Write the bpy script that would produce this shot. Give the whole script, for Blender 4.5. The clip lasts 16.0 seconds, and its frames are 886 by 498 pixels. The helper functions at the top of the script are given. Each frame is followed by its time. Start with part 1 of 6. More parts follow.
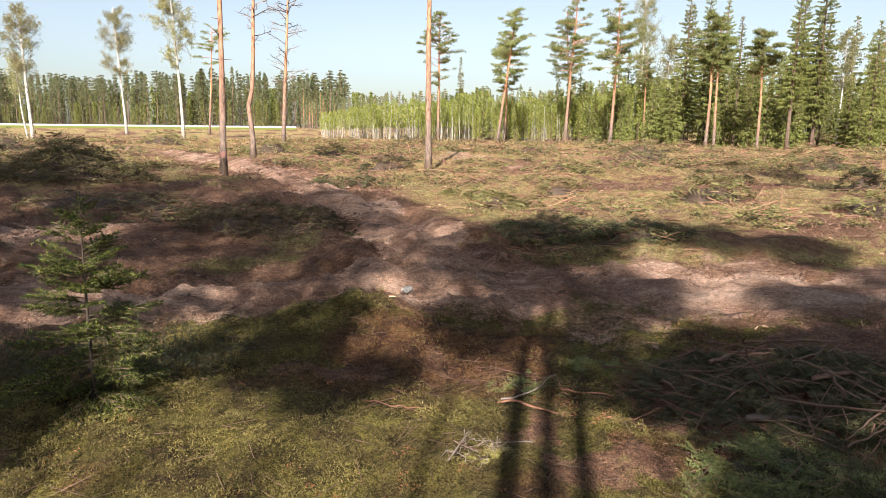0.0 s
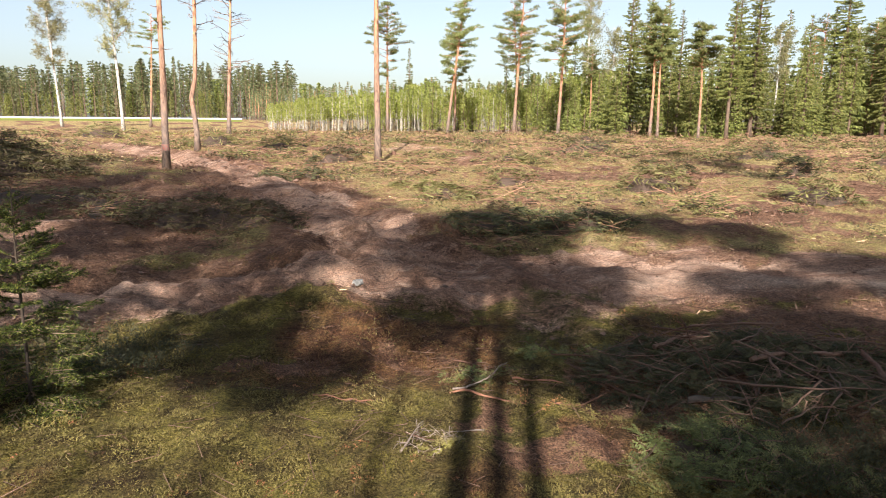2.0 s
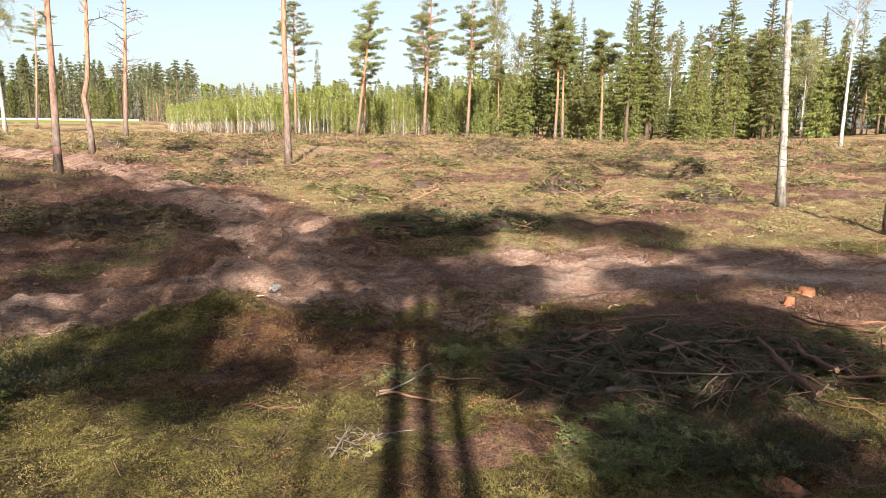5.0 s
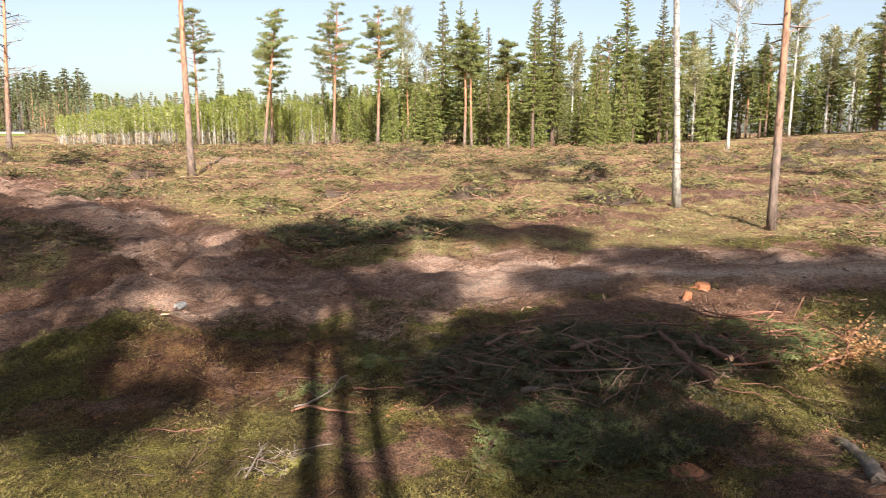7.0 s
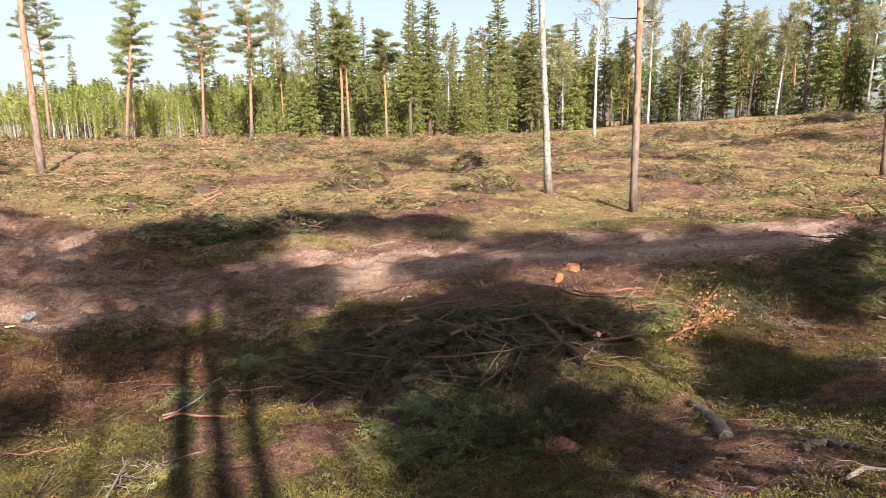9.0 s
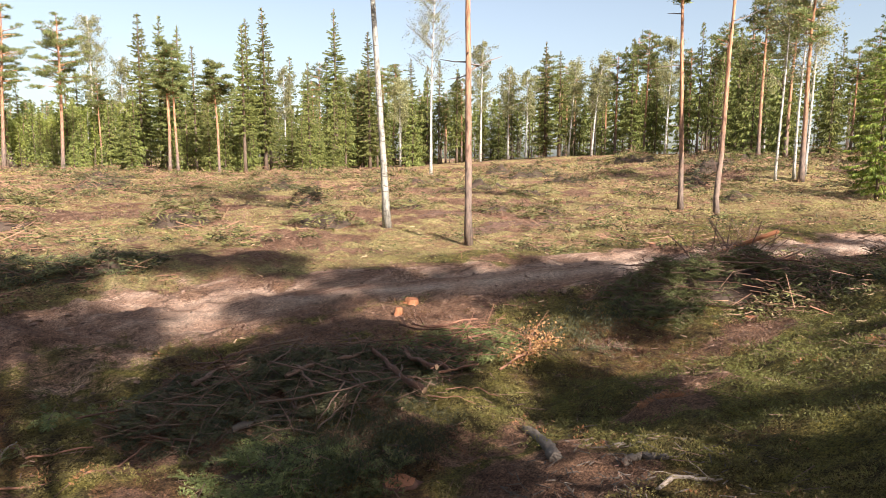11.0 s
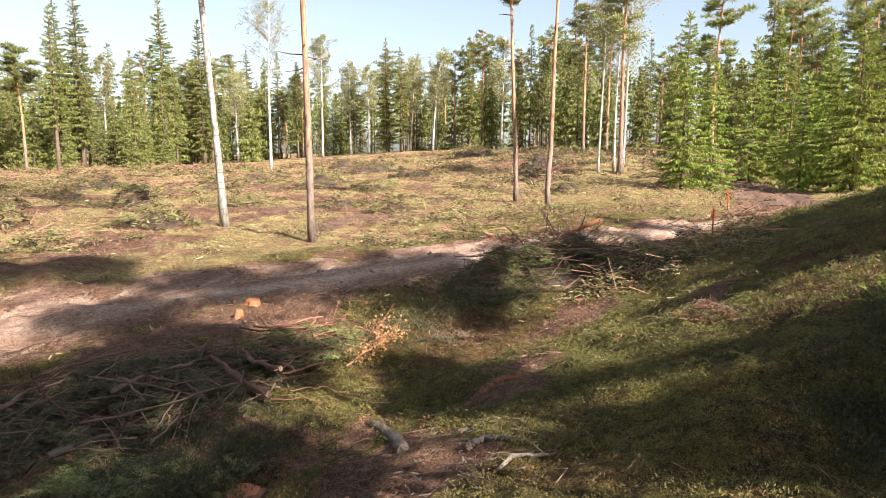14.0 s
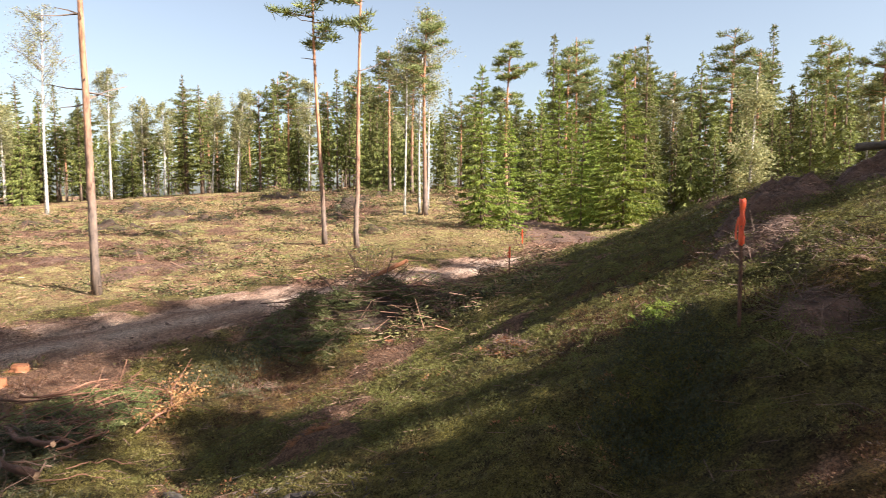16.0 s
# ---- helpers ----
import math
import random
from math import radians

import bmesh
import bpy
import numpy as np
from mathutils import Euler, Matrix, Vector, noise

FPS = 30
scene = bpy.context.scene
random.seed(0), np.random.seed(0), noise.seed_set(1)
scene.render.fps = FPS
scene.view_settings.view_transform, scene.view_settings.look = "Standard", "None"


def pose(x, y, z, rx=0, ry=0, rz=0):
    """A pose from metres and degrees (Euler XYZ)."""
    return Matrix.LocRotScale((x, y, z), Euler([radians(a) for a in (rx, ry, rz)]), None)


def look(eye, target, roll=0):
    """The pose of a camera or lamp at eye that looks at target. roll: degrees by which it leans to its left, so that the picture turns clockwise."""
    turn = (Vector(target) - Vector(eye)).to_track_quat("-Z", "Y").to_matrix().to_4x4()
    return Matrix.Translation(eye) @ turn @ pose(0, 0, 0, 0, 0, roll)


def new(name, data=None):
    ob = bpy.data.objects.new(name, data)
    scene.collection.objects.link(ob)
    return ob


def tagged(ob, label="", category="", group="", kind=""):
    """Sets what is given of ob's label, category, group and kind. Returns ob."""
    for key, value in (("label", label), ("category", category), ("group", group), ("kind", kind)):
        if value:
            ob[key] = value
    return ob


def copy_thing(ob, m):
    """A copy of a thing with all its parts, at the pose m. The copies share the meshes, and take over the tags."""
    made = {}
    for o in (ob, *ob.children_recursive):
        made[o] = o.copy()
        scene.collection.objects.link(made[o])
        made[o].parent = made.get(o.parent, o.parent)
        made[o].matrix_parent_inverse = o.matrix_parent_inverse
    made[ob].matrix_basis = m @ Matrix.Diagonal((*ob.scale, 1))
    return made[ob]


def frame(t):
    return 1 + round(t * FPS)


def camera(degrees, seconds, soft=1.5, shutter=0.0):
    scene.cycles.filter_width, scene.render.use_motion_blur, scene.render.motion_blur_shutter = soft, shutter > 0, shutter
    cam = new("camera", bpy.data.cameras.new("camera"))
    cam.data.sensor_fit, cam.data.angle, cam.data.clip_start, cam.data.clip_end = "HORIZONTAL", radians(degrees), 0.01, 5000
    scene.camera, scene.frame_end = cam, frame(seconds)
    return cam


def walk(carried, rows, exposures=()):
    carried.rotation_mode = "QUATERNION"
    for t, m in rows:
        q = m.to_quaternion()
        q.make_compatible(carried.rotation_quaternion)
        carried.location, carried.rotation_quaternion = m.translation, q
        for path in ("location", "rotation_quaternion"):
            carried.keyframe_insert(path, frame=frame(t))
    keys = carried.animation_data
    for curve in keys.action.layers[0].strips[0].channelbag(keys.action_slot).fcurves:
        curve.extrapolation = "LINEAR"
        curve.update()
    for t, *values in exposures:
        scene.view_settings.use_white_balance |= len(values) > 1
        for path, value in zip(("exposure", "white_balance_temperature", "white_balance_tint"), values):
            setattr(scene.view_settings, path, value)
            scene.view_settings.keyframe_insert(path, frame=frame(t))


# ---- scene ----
cam = camera(68.00, 16.0, soft=0.65, shutter=0.2)
EYE = 2.6
PATH = [
    (0.0, pose(-0.002, 0.002, EYE + 0.000, 90 - 10.39, -0.58, 0.10)),
    (0.5, pose(-0.010, 0.014, EYE + -0.004, 90 - 10.18, -0.64, 0.30)),
    (1.0, pose(-0.011, 0.016, EYE + -0.004, 90 - 10.10, -0.08, 1.79)),
    (1.5, pose(0.002, 0.008, EYE + 0.001, 90 - 9.54, 0.03, 0.28)),
    (2.0, pose(0.018, -0.008, EYE + 0.003, 90 - 11.08, -0.44, -4.21)),
    (2.5, pose(-0.007, -0.001, EYE + 0.006, 90 - 11.15, 0.16, -7.30)),
    (3.0, pose(-0.051, -0.005, EYE + 0.006, 90 - 11.09, 0.03, -7.73)),
    (3.5, pose(-0.070, -0.013, EYE + -0.000, 90 - 11.05, 0.31, -6.01)),
    (4.0, pose(-0.074, -0.021, EYE + 0.003, 90 - 10.59, -0.44, -8.54)),
    (4.2, pose(-0.075, -0.021, EYE + 0.003, 90 - 10.61, -0.43, -10.37)),
    (6.3, pose(-0.132, -0.026, EYE + -0.009, 90 - 10.84, -0.61, -13.17)),
    (6.5, pose(-0.124, -0.024, EYE + -0.008, 90 - 10.45, -0.41, -14.04)),
    (7.0, pose(-0.076, -0.027, EYE + -0.003, 90 - 10.03, -0.05, -19.64)),
    (7.5, pose(-0.032, -0.013, EYE + -0.010, 90 - 10.09, -0.24, -24.83)),
    (8.0, pose(-0.030, -0.012, EYE + -0.010, 90 - 10.52, -0.57, -26.53)),
    (8.5, pose(-0.020, -0.023, EYE + -0.010, 90 - 10.87, 0.10, -26.63)),
    (9.0, pose(0.021, -0.034, EYE + -0.012, 90 - 10.87, 0.48, -29.99)),
    (9.5, pose(0.044, -0.028, EYE + -0.019, 90 - 10.67, 0.21, -33.61)),
    (10.0, pose(0.080, -0.030, EYE + -0.018, 90 - 9.97, 0.44, -36.75)),
    (10.2, pose(0.091, -0.032, EYE + -0.017, 90 - 9.36, 0.27, -38.37)),
    (12.3, pose(0.105, -0.021, EYE + -0.011, 90 - 7.74, -0.61, -48.50)),
    (12.5, pose(0.118, -0.022, EYE + -0.015, 90 - 7.84, -0.48, -49.01)),
    (13.0, pose(0.131, -0.029, EYE + -0.017, 90 - 7.94, -0.09, -51.82)),
    (13.5, pose(0.139, -0.035, EYE + -0.012, 90 - 8.19, -0.38, -55.33)),
    (14.0, pose(0.146, -0.055, EYE + -0.014, 90 - 8.20, -0.24, -57.21)),
    (14.5, pose(0.162, -0.066, EYE + -0.003, 90 - 6.08, -0.64, -60.38)),
    (15.0, pose(0.178, -0.075, EYE + -0.004, 90 - 5.25, -0.28, -63.63)),
    (15.5, pose(0.193, -0.078, EYE + 0.005, 90 - 5.18, -0.56, -67.10)),
    (16.0, pose(0.198, -0.111, EYE + 0.019, 90 - 4.56, -0.07, -73.64)),
]
walk(cam, PATH, exposures=[(0.0, 0.90), (2.0, 0.94), (4.0, 1.02), (6.5, 0.97), (9.0, 1.01), (10.2, 1.06), (12.3, 0.98), (13.0, 1.06), (14.0, 1.30), (14.5, 1.20), (15.0, 1.14), (16.0, 1.18)])
# ---------- world, sun ----------
SUN_EL, SUN_TO = 37.0, 9.2          # elevation; compass way the light travels, degrees right of +y
world = bpy.data.worlds.new("sky")
scene.world = world
world.use_nodes = True
wn = world.node_tree
sky = wn.nodes.new("ShaderNodeTexSky")
sky.sky_type = "NISHITA"
sky.sun_disc = False
sky.sun_elevation = radians(SUN_EL)
sky.sun_rotation = radians(180 + SUN_TO)
sky.air_density, sky.dust_density, sky.ozone_density = 1.0, 1.7, 1.7
haze = wn.nodes.new("ShaderNodeHueSaturation")      # thin high haze pales the blue
haze.inputs["Saturation"].default_value = 0.68
wn.links.new(sky.outputs[0], haze.inputs["Color"])
wn.links.new(haze.outputs[0], wn.nodes["Background"].inputs[0])
wn.nodes["Background"].inputs[1].default_value = 0.092
lamp = bpy.data.lights.new("sun", "SUN")
lamp.energy, lamp.angle, lamp.color = 6.8, radians(0.55), (1.0, 0.94, 0.885)
sun = new("sun", lamp)
sun_dir = Vector((math.sin(radians(SUN_TO)) * math.cos(radians(SUN_EL)), math.cos(radians(SUN_TO)) * math.cos(radians(SUN_EL)), -math.sin(radians(SUN_EL))))
sun.matrix_world = look((0, 0, 60), Vector((0, 0, 60)) + sun_dir)

# ---------- numeric helpers ----------
rng = np.random.default_rng(7)


def smooth(t):
    t = np.clip(t, 0, 1)
    return t * t * (3 - 2 * t)


def vnoise(x, y, size, seed=0):
    """Smooth lattice noise, -1 to 1."""
    x, y = np.asarray(x, float) / size + 917.3, np.asarray(y, float) / size + 411.7
    i, j = np.floor(x).astype(np.int64), np.floor(y).astype(np.int64)
    u, v = smooth(x - i), smooth(y - j)

    def cell(a, b):
        n = (a * 374761393 + b * 668265263 + seed * 974634777) & 0xFFFFFFFF
        n = ((n ^ (n >> 13)) * 1274126177) & 0xFFFFFFFF
        return ((n ^ (n >> 16)) & 0xFFFF) / 32767.5 - 1

    return (cell(i, j) * (1 - u) + cell(i + 1, j) * u) * (1 - v) + (cell(i, j + 1) * (1 - u) + cell(i + 1, j + 1) * u) * v


def along(x, y, line):
    """Distance to a polyline, signed by side, and the length along it."""
    best, side, run = np.full(np.shape(x), 1e9), np.zeros(np.shape(x)), np.zeros(np.shape(x))
    s = 0.0
    for (ax, ay), (bx, by) in zip(line, line[1:]):
        dx, dy = bx - ax, by - ay
        n = math.hypot(dx, dy)
        k = np.clip(((x - ax) * dx + (y - ay) * dy) / n**2, 0, 1)
        d = np.hypot(x - ax - k * dx, y - ay - k * dy)
        c = np.sign((x - ax) * dy - (y - ay) * dx)
        near = d < best
        best, side, run = np.where(near, d, best), np.where(near, c, side), np.where(near, s + k * n, run)
        s += n
    return best, side * best, run


ROAD = [(-60, 14), (-14, 9.8), (-5.6, 9.6), (0, 10.8), (5.8, 10.7), (8.5, 9.7), (11.3, 8.7), (15, 7.6), (18.4, 6.1), (21.3, 4.7), (25, 3.4), (30, 2.8), (36, 4.2), (42, 6.2), (60, 9.0)]
SPUR = [(0.3, 11.0), (-0.8, 14), (-2.2, 18), (-5, 24), (-8, 30), (-13, 38), (-20, 48), (-40, 62)]


def soil(x, y):
    """How bare the ground is, 0 to 1."""
    w = vnoise(x, y, 1.4, 3) * 0.55 + vnoise(x, y, 0.45, 4) * 0.35 + vnoise(x, y, 0.17, 15) * 0.2
    d, _, _ = along(x, y, ROAD)
    wide = 0.95 + 0.75 * smooth((x + 7) / 7) - 0.35 * smooth((x - 12) / 10)
    a = smooth((wide + 0.35 - d + w) / 1.1)
    e, _, _ = along(x, y, SPUR)
    b = smooth((1.2 + 0.4 - e + w) / 1.1)
    c = smooth((2.3 - np.hypot(x + 8.2, (y - 13.0) * 0.8) + 2.2 * w) / 0.9)
    f = 0.6 * smooth((1.3 - np.hypot(x - 2.6, y - 8.6) + w) / 0.8)
    sand = 0.75 * smooth((1.0 - np.hypot((x - 4.4) / 1.6, (y - 33) / 1.6) + 0.7 * w) / 0.5)
    sand = np.maximum(sand, 0.6 * smooth((1.0 - np.hypot((x - 0.8) / 2.6, (y - 38) / 4.5) + 0.7 * w) / 0.6))
    return np.maximum.reduce([a * (1 - smooth((x - 22.5) / 2.5)), b, c * 0.8, f, sand])


def wheel(x, y):
    """Pale dust pressed into the wheel lines of the haul road, 0 to 1."""
    _, d, run = along(x, y, ROAD)
    d = d + 0.12 * np.sin(run * 0.7) + 0.12 * vnoise(x, y, 1.1, 151)
    k = np.exp(-(((d - 0.28) / 0.2) ** 2)) + 0.5 * np.exp(-(((d + 0.75) / 0.3) ** 2))
    return np.clip(k * (0.75 + 0.5 * vnoise(x, y, 0.5, 152)), 0, 1) * smooth((x - 3) / 5)


def duff(x, y):
    """Brown needle litter and torn turf, 0 to 1."""
    w = vnoise(x, y, 1.3, 23) * 0.8 + vnoise(x, y, 0.4, 24) * 0.45 + vnoise(x, y, 0.14, 25) * 0.2
    d, side, _ = along(x, y, ROAD)
    d = d + 1.3 * (side > 0) * (1 - smooth((x - 1.5) / 1.5)) * smooth((x + 4.5) / 1.5)
    e, _, _ = along(x, y, SPUR)
    a = smooth((2.9 - 0.9 * smooth(x / 3) - np.minimum(d, e) + w) / 1.4)
    b = smooth((1.0 - np.hypot((x + 8.5) / 6.5, (y - 15.5) / 7) + 0.5 * w) / 0.4)
    c = smooth((1.0 - np.hypot((x - 3.9) / 2.3, (y - 6.3) / 1.5) + 0.3 * w) / 0.4)
    f = 0.95 * smooth((0.95 - np.hypot((x - 3.76) * 0.95, (y - 2.25) * 0.85) + 0.6 * w) / 0.5)
    k = smooth((0.35 - np.hypot(x - 1.65, y - 4.87) + 0.2 * w) / 0.2)
    k = np.maximum.reduce([k, smooth((0.5 - np.hypot((x - 6.5) * 0.7, y - 2.8) + 0.3 * w) / 0.3), smooth((0.45 - np.hypot(x - 5.3, y - 2.45) + 0.3 * w) / 0.3), smooth((0.6 - np.hypot((x - 9.4) * 0.4, y - 3.5) + 0.4 * w) / 0.4)])
    far = smooth((vnoise(x, y, 2.6, 8) + 0.6 * vnoise(x, y, 0.8, 9) + 0.3 * vnoise(x, y, 0.3, 10) - 0.25 + 0.22 * smooth((x - 11) / 9)) / 0.3) * smooth((y - 11) / 4)
    p = smooth((1.0 - np.hypot((x - 7.0) / 3.0, (y - 7.9) / 1.1) + 0.4 * w) / 0.4)
    near = 0.7 * smooth((vnoise(x, y, 1.1, 28) + 0.6 * vnoise(x, y, 0.35, 29) - 0.55) / 0.3)
    return np.maximum.reduce([a, b, c, f, k, p, far, near])


def rusty(x, y):
    """Where rust-brown heather takes over from green moss, 0 to 1."""
    w = 0.8 * vnoise(x, y, 1.2, 121) + 0.45 * vnoise(x, y, 0.4, 122)
    a = smooth((1.0 - np.hypot((x + 0.6) / 2.4, (y - 7.9) / 1.4) + 0.7 * w) / 0.5)
    b = smooth((1.0 - np.hypot((x + 1.6) / 2.6, (y - 6.6) / 1.0) + 0.9 * w) / 0.5) * 0.7
    c = smooth((1.0 - np.hypot((x + 2.6) / 0.9, (y - 4.2) / 0.7) + 0.8 * w) / 0.4) * 0.8
    d = smooth((1.0 - np.hypot((x - 6.6) / 1.6, (y - 0.4) / 1.0) + 0.8 * w) / 0.5) * 0.7
    e = smooth((1.0 - np.hypot((x - 7.6) / 2.4, (y - 4.2) / 1.4) + 0.8 * w) / 0.5) * 0.6
    return np.clip(np.maximum.reduce([a, b, c, d, e, 0.7 * smooth((w - 0.18) / 0.4)]), 0, 1)


def plan(x, y):
    """The lie of the land."""
    r = np.hypot(x, y)
    field = 1.1 * (1 - np.exp(-np.maximum(r - 10, 0) / 32)) + 1.25 * smooth((r - 90) / 140)
    rise = 2.3 * smooth((x - 0.6 * y - 14) / 40) * smooth((y - 2) / 14) * (1 - smooth((r - 95) / 60))
    part_x = 0.55 + 0.45 * smooth((x + 0.5) / 9) - 0.86 * smooth((x - 15.5 - 0.8 * np.clip(y + 1.5, 0, 6)) / 9)
    slope = np.clip((4 - y) / 7.5, 0, 1)
    bank = 2.9 * (0.4 * smooth(slope) + 0.6 * slope) * np.maximum(part_x, 0.10) * (1 - 0.6 * smooth((r - 60) / 60))
    left = 0.55 * np.exp(-(((x + 11) / 5) ** 2 + ((y - 20) / 5) ** 2))
    hump = 0.5 * np.exp(-(((x - 1.5) / 8) ** 2 + ((y - 41) / 6.5) ** 2))
    return field + rise + bank + left + hump


def height(x, y):
    x, y = np.asarray(x, float), np.asarray(y, float)
    r = np.hypot(x, y)
    s = soil(x, y)
    far = 1 - smooth((r - 60) / 60)
    lane, _, _ = along(x, y, ROAD)
    even = 1 - 0.85 * smooth((2.8 - lane) / 1.4) * smooth((x - 4) / 4)
    h = plan(x, y) + far * even * (0.16 * vnoise(x, y, 3.1, 1) * smooth((r - 3) / 4) + 0.06 * vnoise(x, y, 1.05, 2))
    h = h + even * (0.075 * vnoise(x, y, 0.42, 5) + 0.03 * vnoise(x, y, 0.17, 6) * (1 - 0.3 * s)) * far + s * far * (0.11 * (1 - 2 * np.abs(vnoise(x, y, 0.75, 7))) + 0.08 * (1 - 2 * np.abs(vnoise(x, y, 0.3, 16))) + 0.03 * vnoise(x, y, 0.14, 19)) * (0.9 - 0.66 * smooth((x - 1) / 5))
    _, d, run = along(x, y, ROAD)
    _, e, run2 = along(x, y, SPUR)
    for q, l in ((d, run), (e, run2)):
        q = q + 0.12 * np.sin(l * 0.7) + 0.1 * vnoise(x, y, 0.9, 11)
        rut = np.exp(-(((np.abs(q) - 0.8) / 0.26) ** 2))
        crest = np.exp(-(((np.abs(q) - 1.45) / 0.3) ** 2)) + 0.6 * np.exp(-((q / 0.3) ** 2))
        tread = 0.012 * np.sin(l * 24 + np.sign(q) * 1.5 + 3 * np.abs(q))
        h = h + far * (rut * (-0.13 + tread + 0.04 * vnoise(x, y, 0.3, 12)) + crest * (1 - 0.75 * smooth((x - 1) / 3)) * (0.07 + 0.08 * vnoise(x, y, 0.8, 13)))
    # low cut bank on the road's far side
    h = h + 0.14 * smooth((-d - 1.95 + 0.3 * vnoise(x, y, 0.8, 17)) / 0.55) * (1 - smooth((-d - 3.5) / 6)) * smooth((x + 1) / 2) * (1 - smooth((x - 6) / 3))
    # churned heap where the two tracks meet
    h = h + 0.2 * np.exp(-(((x + 0.9) / 1.2) ** 2 + ((y - 12.2) / 1.5) ** 2)) * (0.55 + 0.8 * (1 - 2 * np.abs(vnoise(x, y, 0.55, 14))))
    # mound of heather on the near side of the road
    h = h + 0.16 * np.exp(-(((x + 0.8) / 1.0) ** 2 + ((y - 8.5) / 0.6) ** 2))
    # hollow under the root by the red stake
    h = h - 0.26 * np.exp(-(((x - 4.2) / 0.8) ** 2 + ((y + 0.2) / 0.5) ** 2))
    return h


def ground_z(x, y):
    return float(height(np.array([x]), np.array([y]))[0])


def mesh_of(name, verts, faces, material=None, smooth_shade=False, attrs=None):
    """A mesh from arrays; faces is an (n, 3) or (n, 4) array, or a list of such arrays."""
    me = bpy.data.meshes.new(name)
    faces = [f for f in (faces if isinstance(faces, list) else [faces]) if len(f)]
    verts = np.asarray(verts, np.float32)
    loops = np.concatenate([f.ravel() for f in faces]).astype(np.int32)
    sizes = np.concatenate([np.full(len(f), f.shape[1]) for f in faces]).astype(np.int32)
    me.vertices.add(len(verts))
    me.vertices.foreach_set("co", verts.ravel())
    me.loops.add(len(loops))
    me.loops.foreach_set("vertex_index", loops)
    me.polygons.add(len(sizes))
    me.polygons.foreach_set("loop_start", np.concatenate([[0], np.cumsum(sizes)[:-1]]).astype(np.int32))
    me.polygons.foreach_set("use_smooth", np.full(len(sizes), smooth_shade))
    for key, values in (attrs or {}).items():
        me.attributes.new(key, "FLOAT", "POINT").data.foreach_set("value", np.asarray(values, np.float32))
    if attrs and "tone" in attrs:
        me.attributes.new("clumped", "FLOAT", "POINT").data.foreach_set("value", np.ones(len(verts), np.float32))
    me.update(calc_edges=True)
    me.validate()
    if material:
        me.materials.append(material)
    return me


MANY = {"branchwork", "crown", "twig_mass", "root_mass", "dead_branchwork", "needle_mass"}


def part(name, me, parent, label=""):
    ob = new(name, me)
    ob.parent = parent
    return tagged(ob, label, kind="stuff" if name in MANY else "")


def unit(v):
    return v / (np.linalg.norm(v, axis=-1, keepdims=True) + 1e-9)


def leaves(at, way, length, width, seed=0, fold=0.25, tri=True):
    """Small folded leaf shapes: each starts at 'at' and runs along 'way'."""
    g = np.random.default_rng(seed)
    n = len(at)
    way = unit(way)
    side = unit(np.cross(way, unit(g.normal(size=(n, 3)))))
    up = np.cross(side, way)
    length, width = np.broadcast_to(length, n)[:, None], np.broadcast_to(width, n)[:, None]
    if tri:
        v = np.stack([at - side * width / 2, at + side * width / 2, at + way * length], 1).reshape(-1, 3)
        return v, np.arange(3 * n).reshape(-1, 3)
    mid = at + way * length * 0.45
    v = np.stack([at, mid + side * width / 2 + up * width * fold, at + way * length, mid - side * width / 2 + up * width * fold], 1).reshape(-1, 3)
    i = np.arange(n)[:, None] * 4
    return v, np.concatenate([i + [0, 1, 2], i + [0, 2, 3]])


def tube(points, radii, sides=8, cap=True):
    """A tapered tube through points."""
    p = np.asarray(points, float)
    n = len(p)
    radii = np.broadcast_to(radii, n)
    d = unit(np.gradient(p, axis=0))
    ref = np.where(np.abs(d[:, 2:3]) > 0.9, [[1.0, 0, 0]], [[0, 0, 1.0]])
    a = unit(np.cross(d, ref))
    b = np.cross(d, a)
    k = np.arange(sides) * 2 * np.pi / sides
    v = (p[:, None] + radii[:, None, None] * (np.cos(k)[None, :, None] * a[:, None] + np.sin(k)[None, :, None] * b[:, None])).reshape(-1, 3)
    i, j = np.meshgrid(np.arange(n - 1), np.arange(sides), indexing="ij")
    q = np.stack([i * sides + j, i * sides + (j + 1) % sides, (i + 1) * sides + (j + 1) % sides, (i + 1) * sides + j], -1).reshape(-1, 4)
    f = [q]
    if cap:
        v = np.concatenate([v, p[[0, -1]]])
        m = n * sides
        j = np.arange(sides)
        f.append(np.stack([(j + 1) % sides, j, np.full(sides, m)], -1))
        f.append(np.stack([(n - 1) * sides + j, (n - 1) * sides + (j + 1) % sides, np.full(sides, m + 1)], -1))
    return v, f


def join(pieces):
    """Several (verts, faces) into one."""
    vs, tri, quad, o = [], [], [], 0
    for v, f in pieces:
        for g in f if isinstance(f, list) else [f]:
            (tri if g.shape[1] == 3 else quad).append(g + o)
        vs.append(v)
        o += len(v)
    return np.concatenate(vs), [np.concatenate(l) for l in (tri, quad) if l]


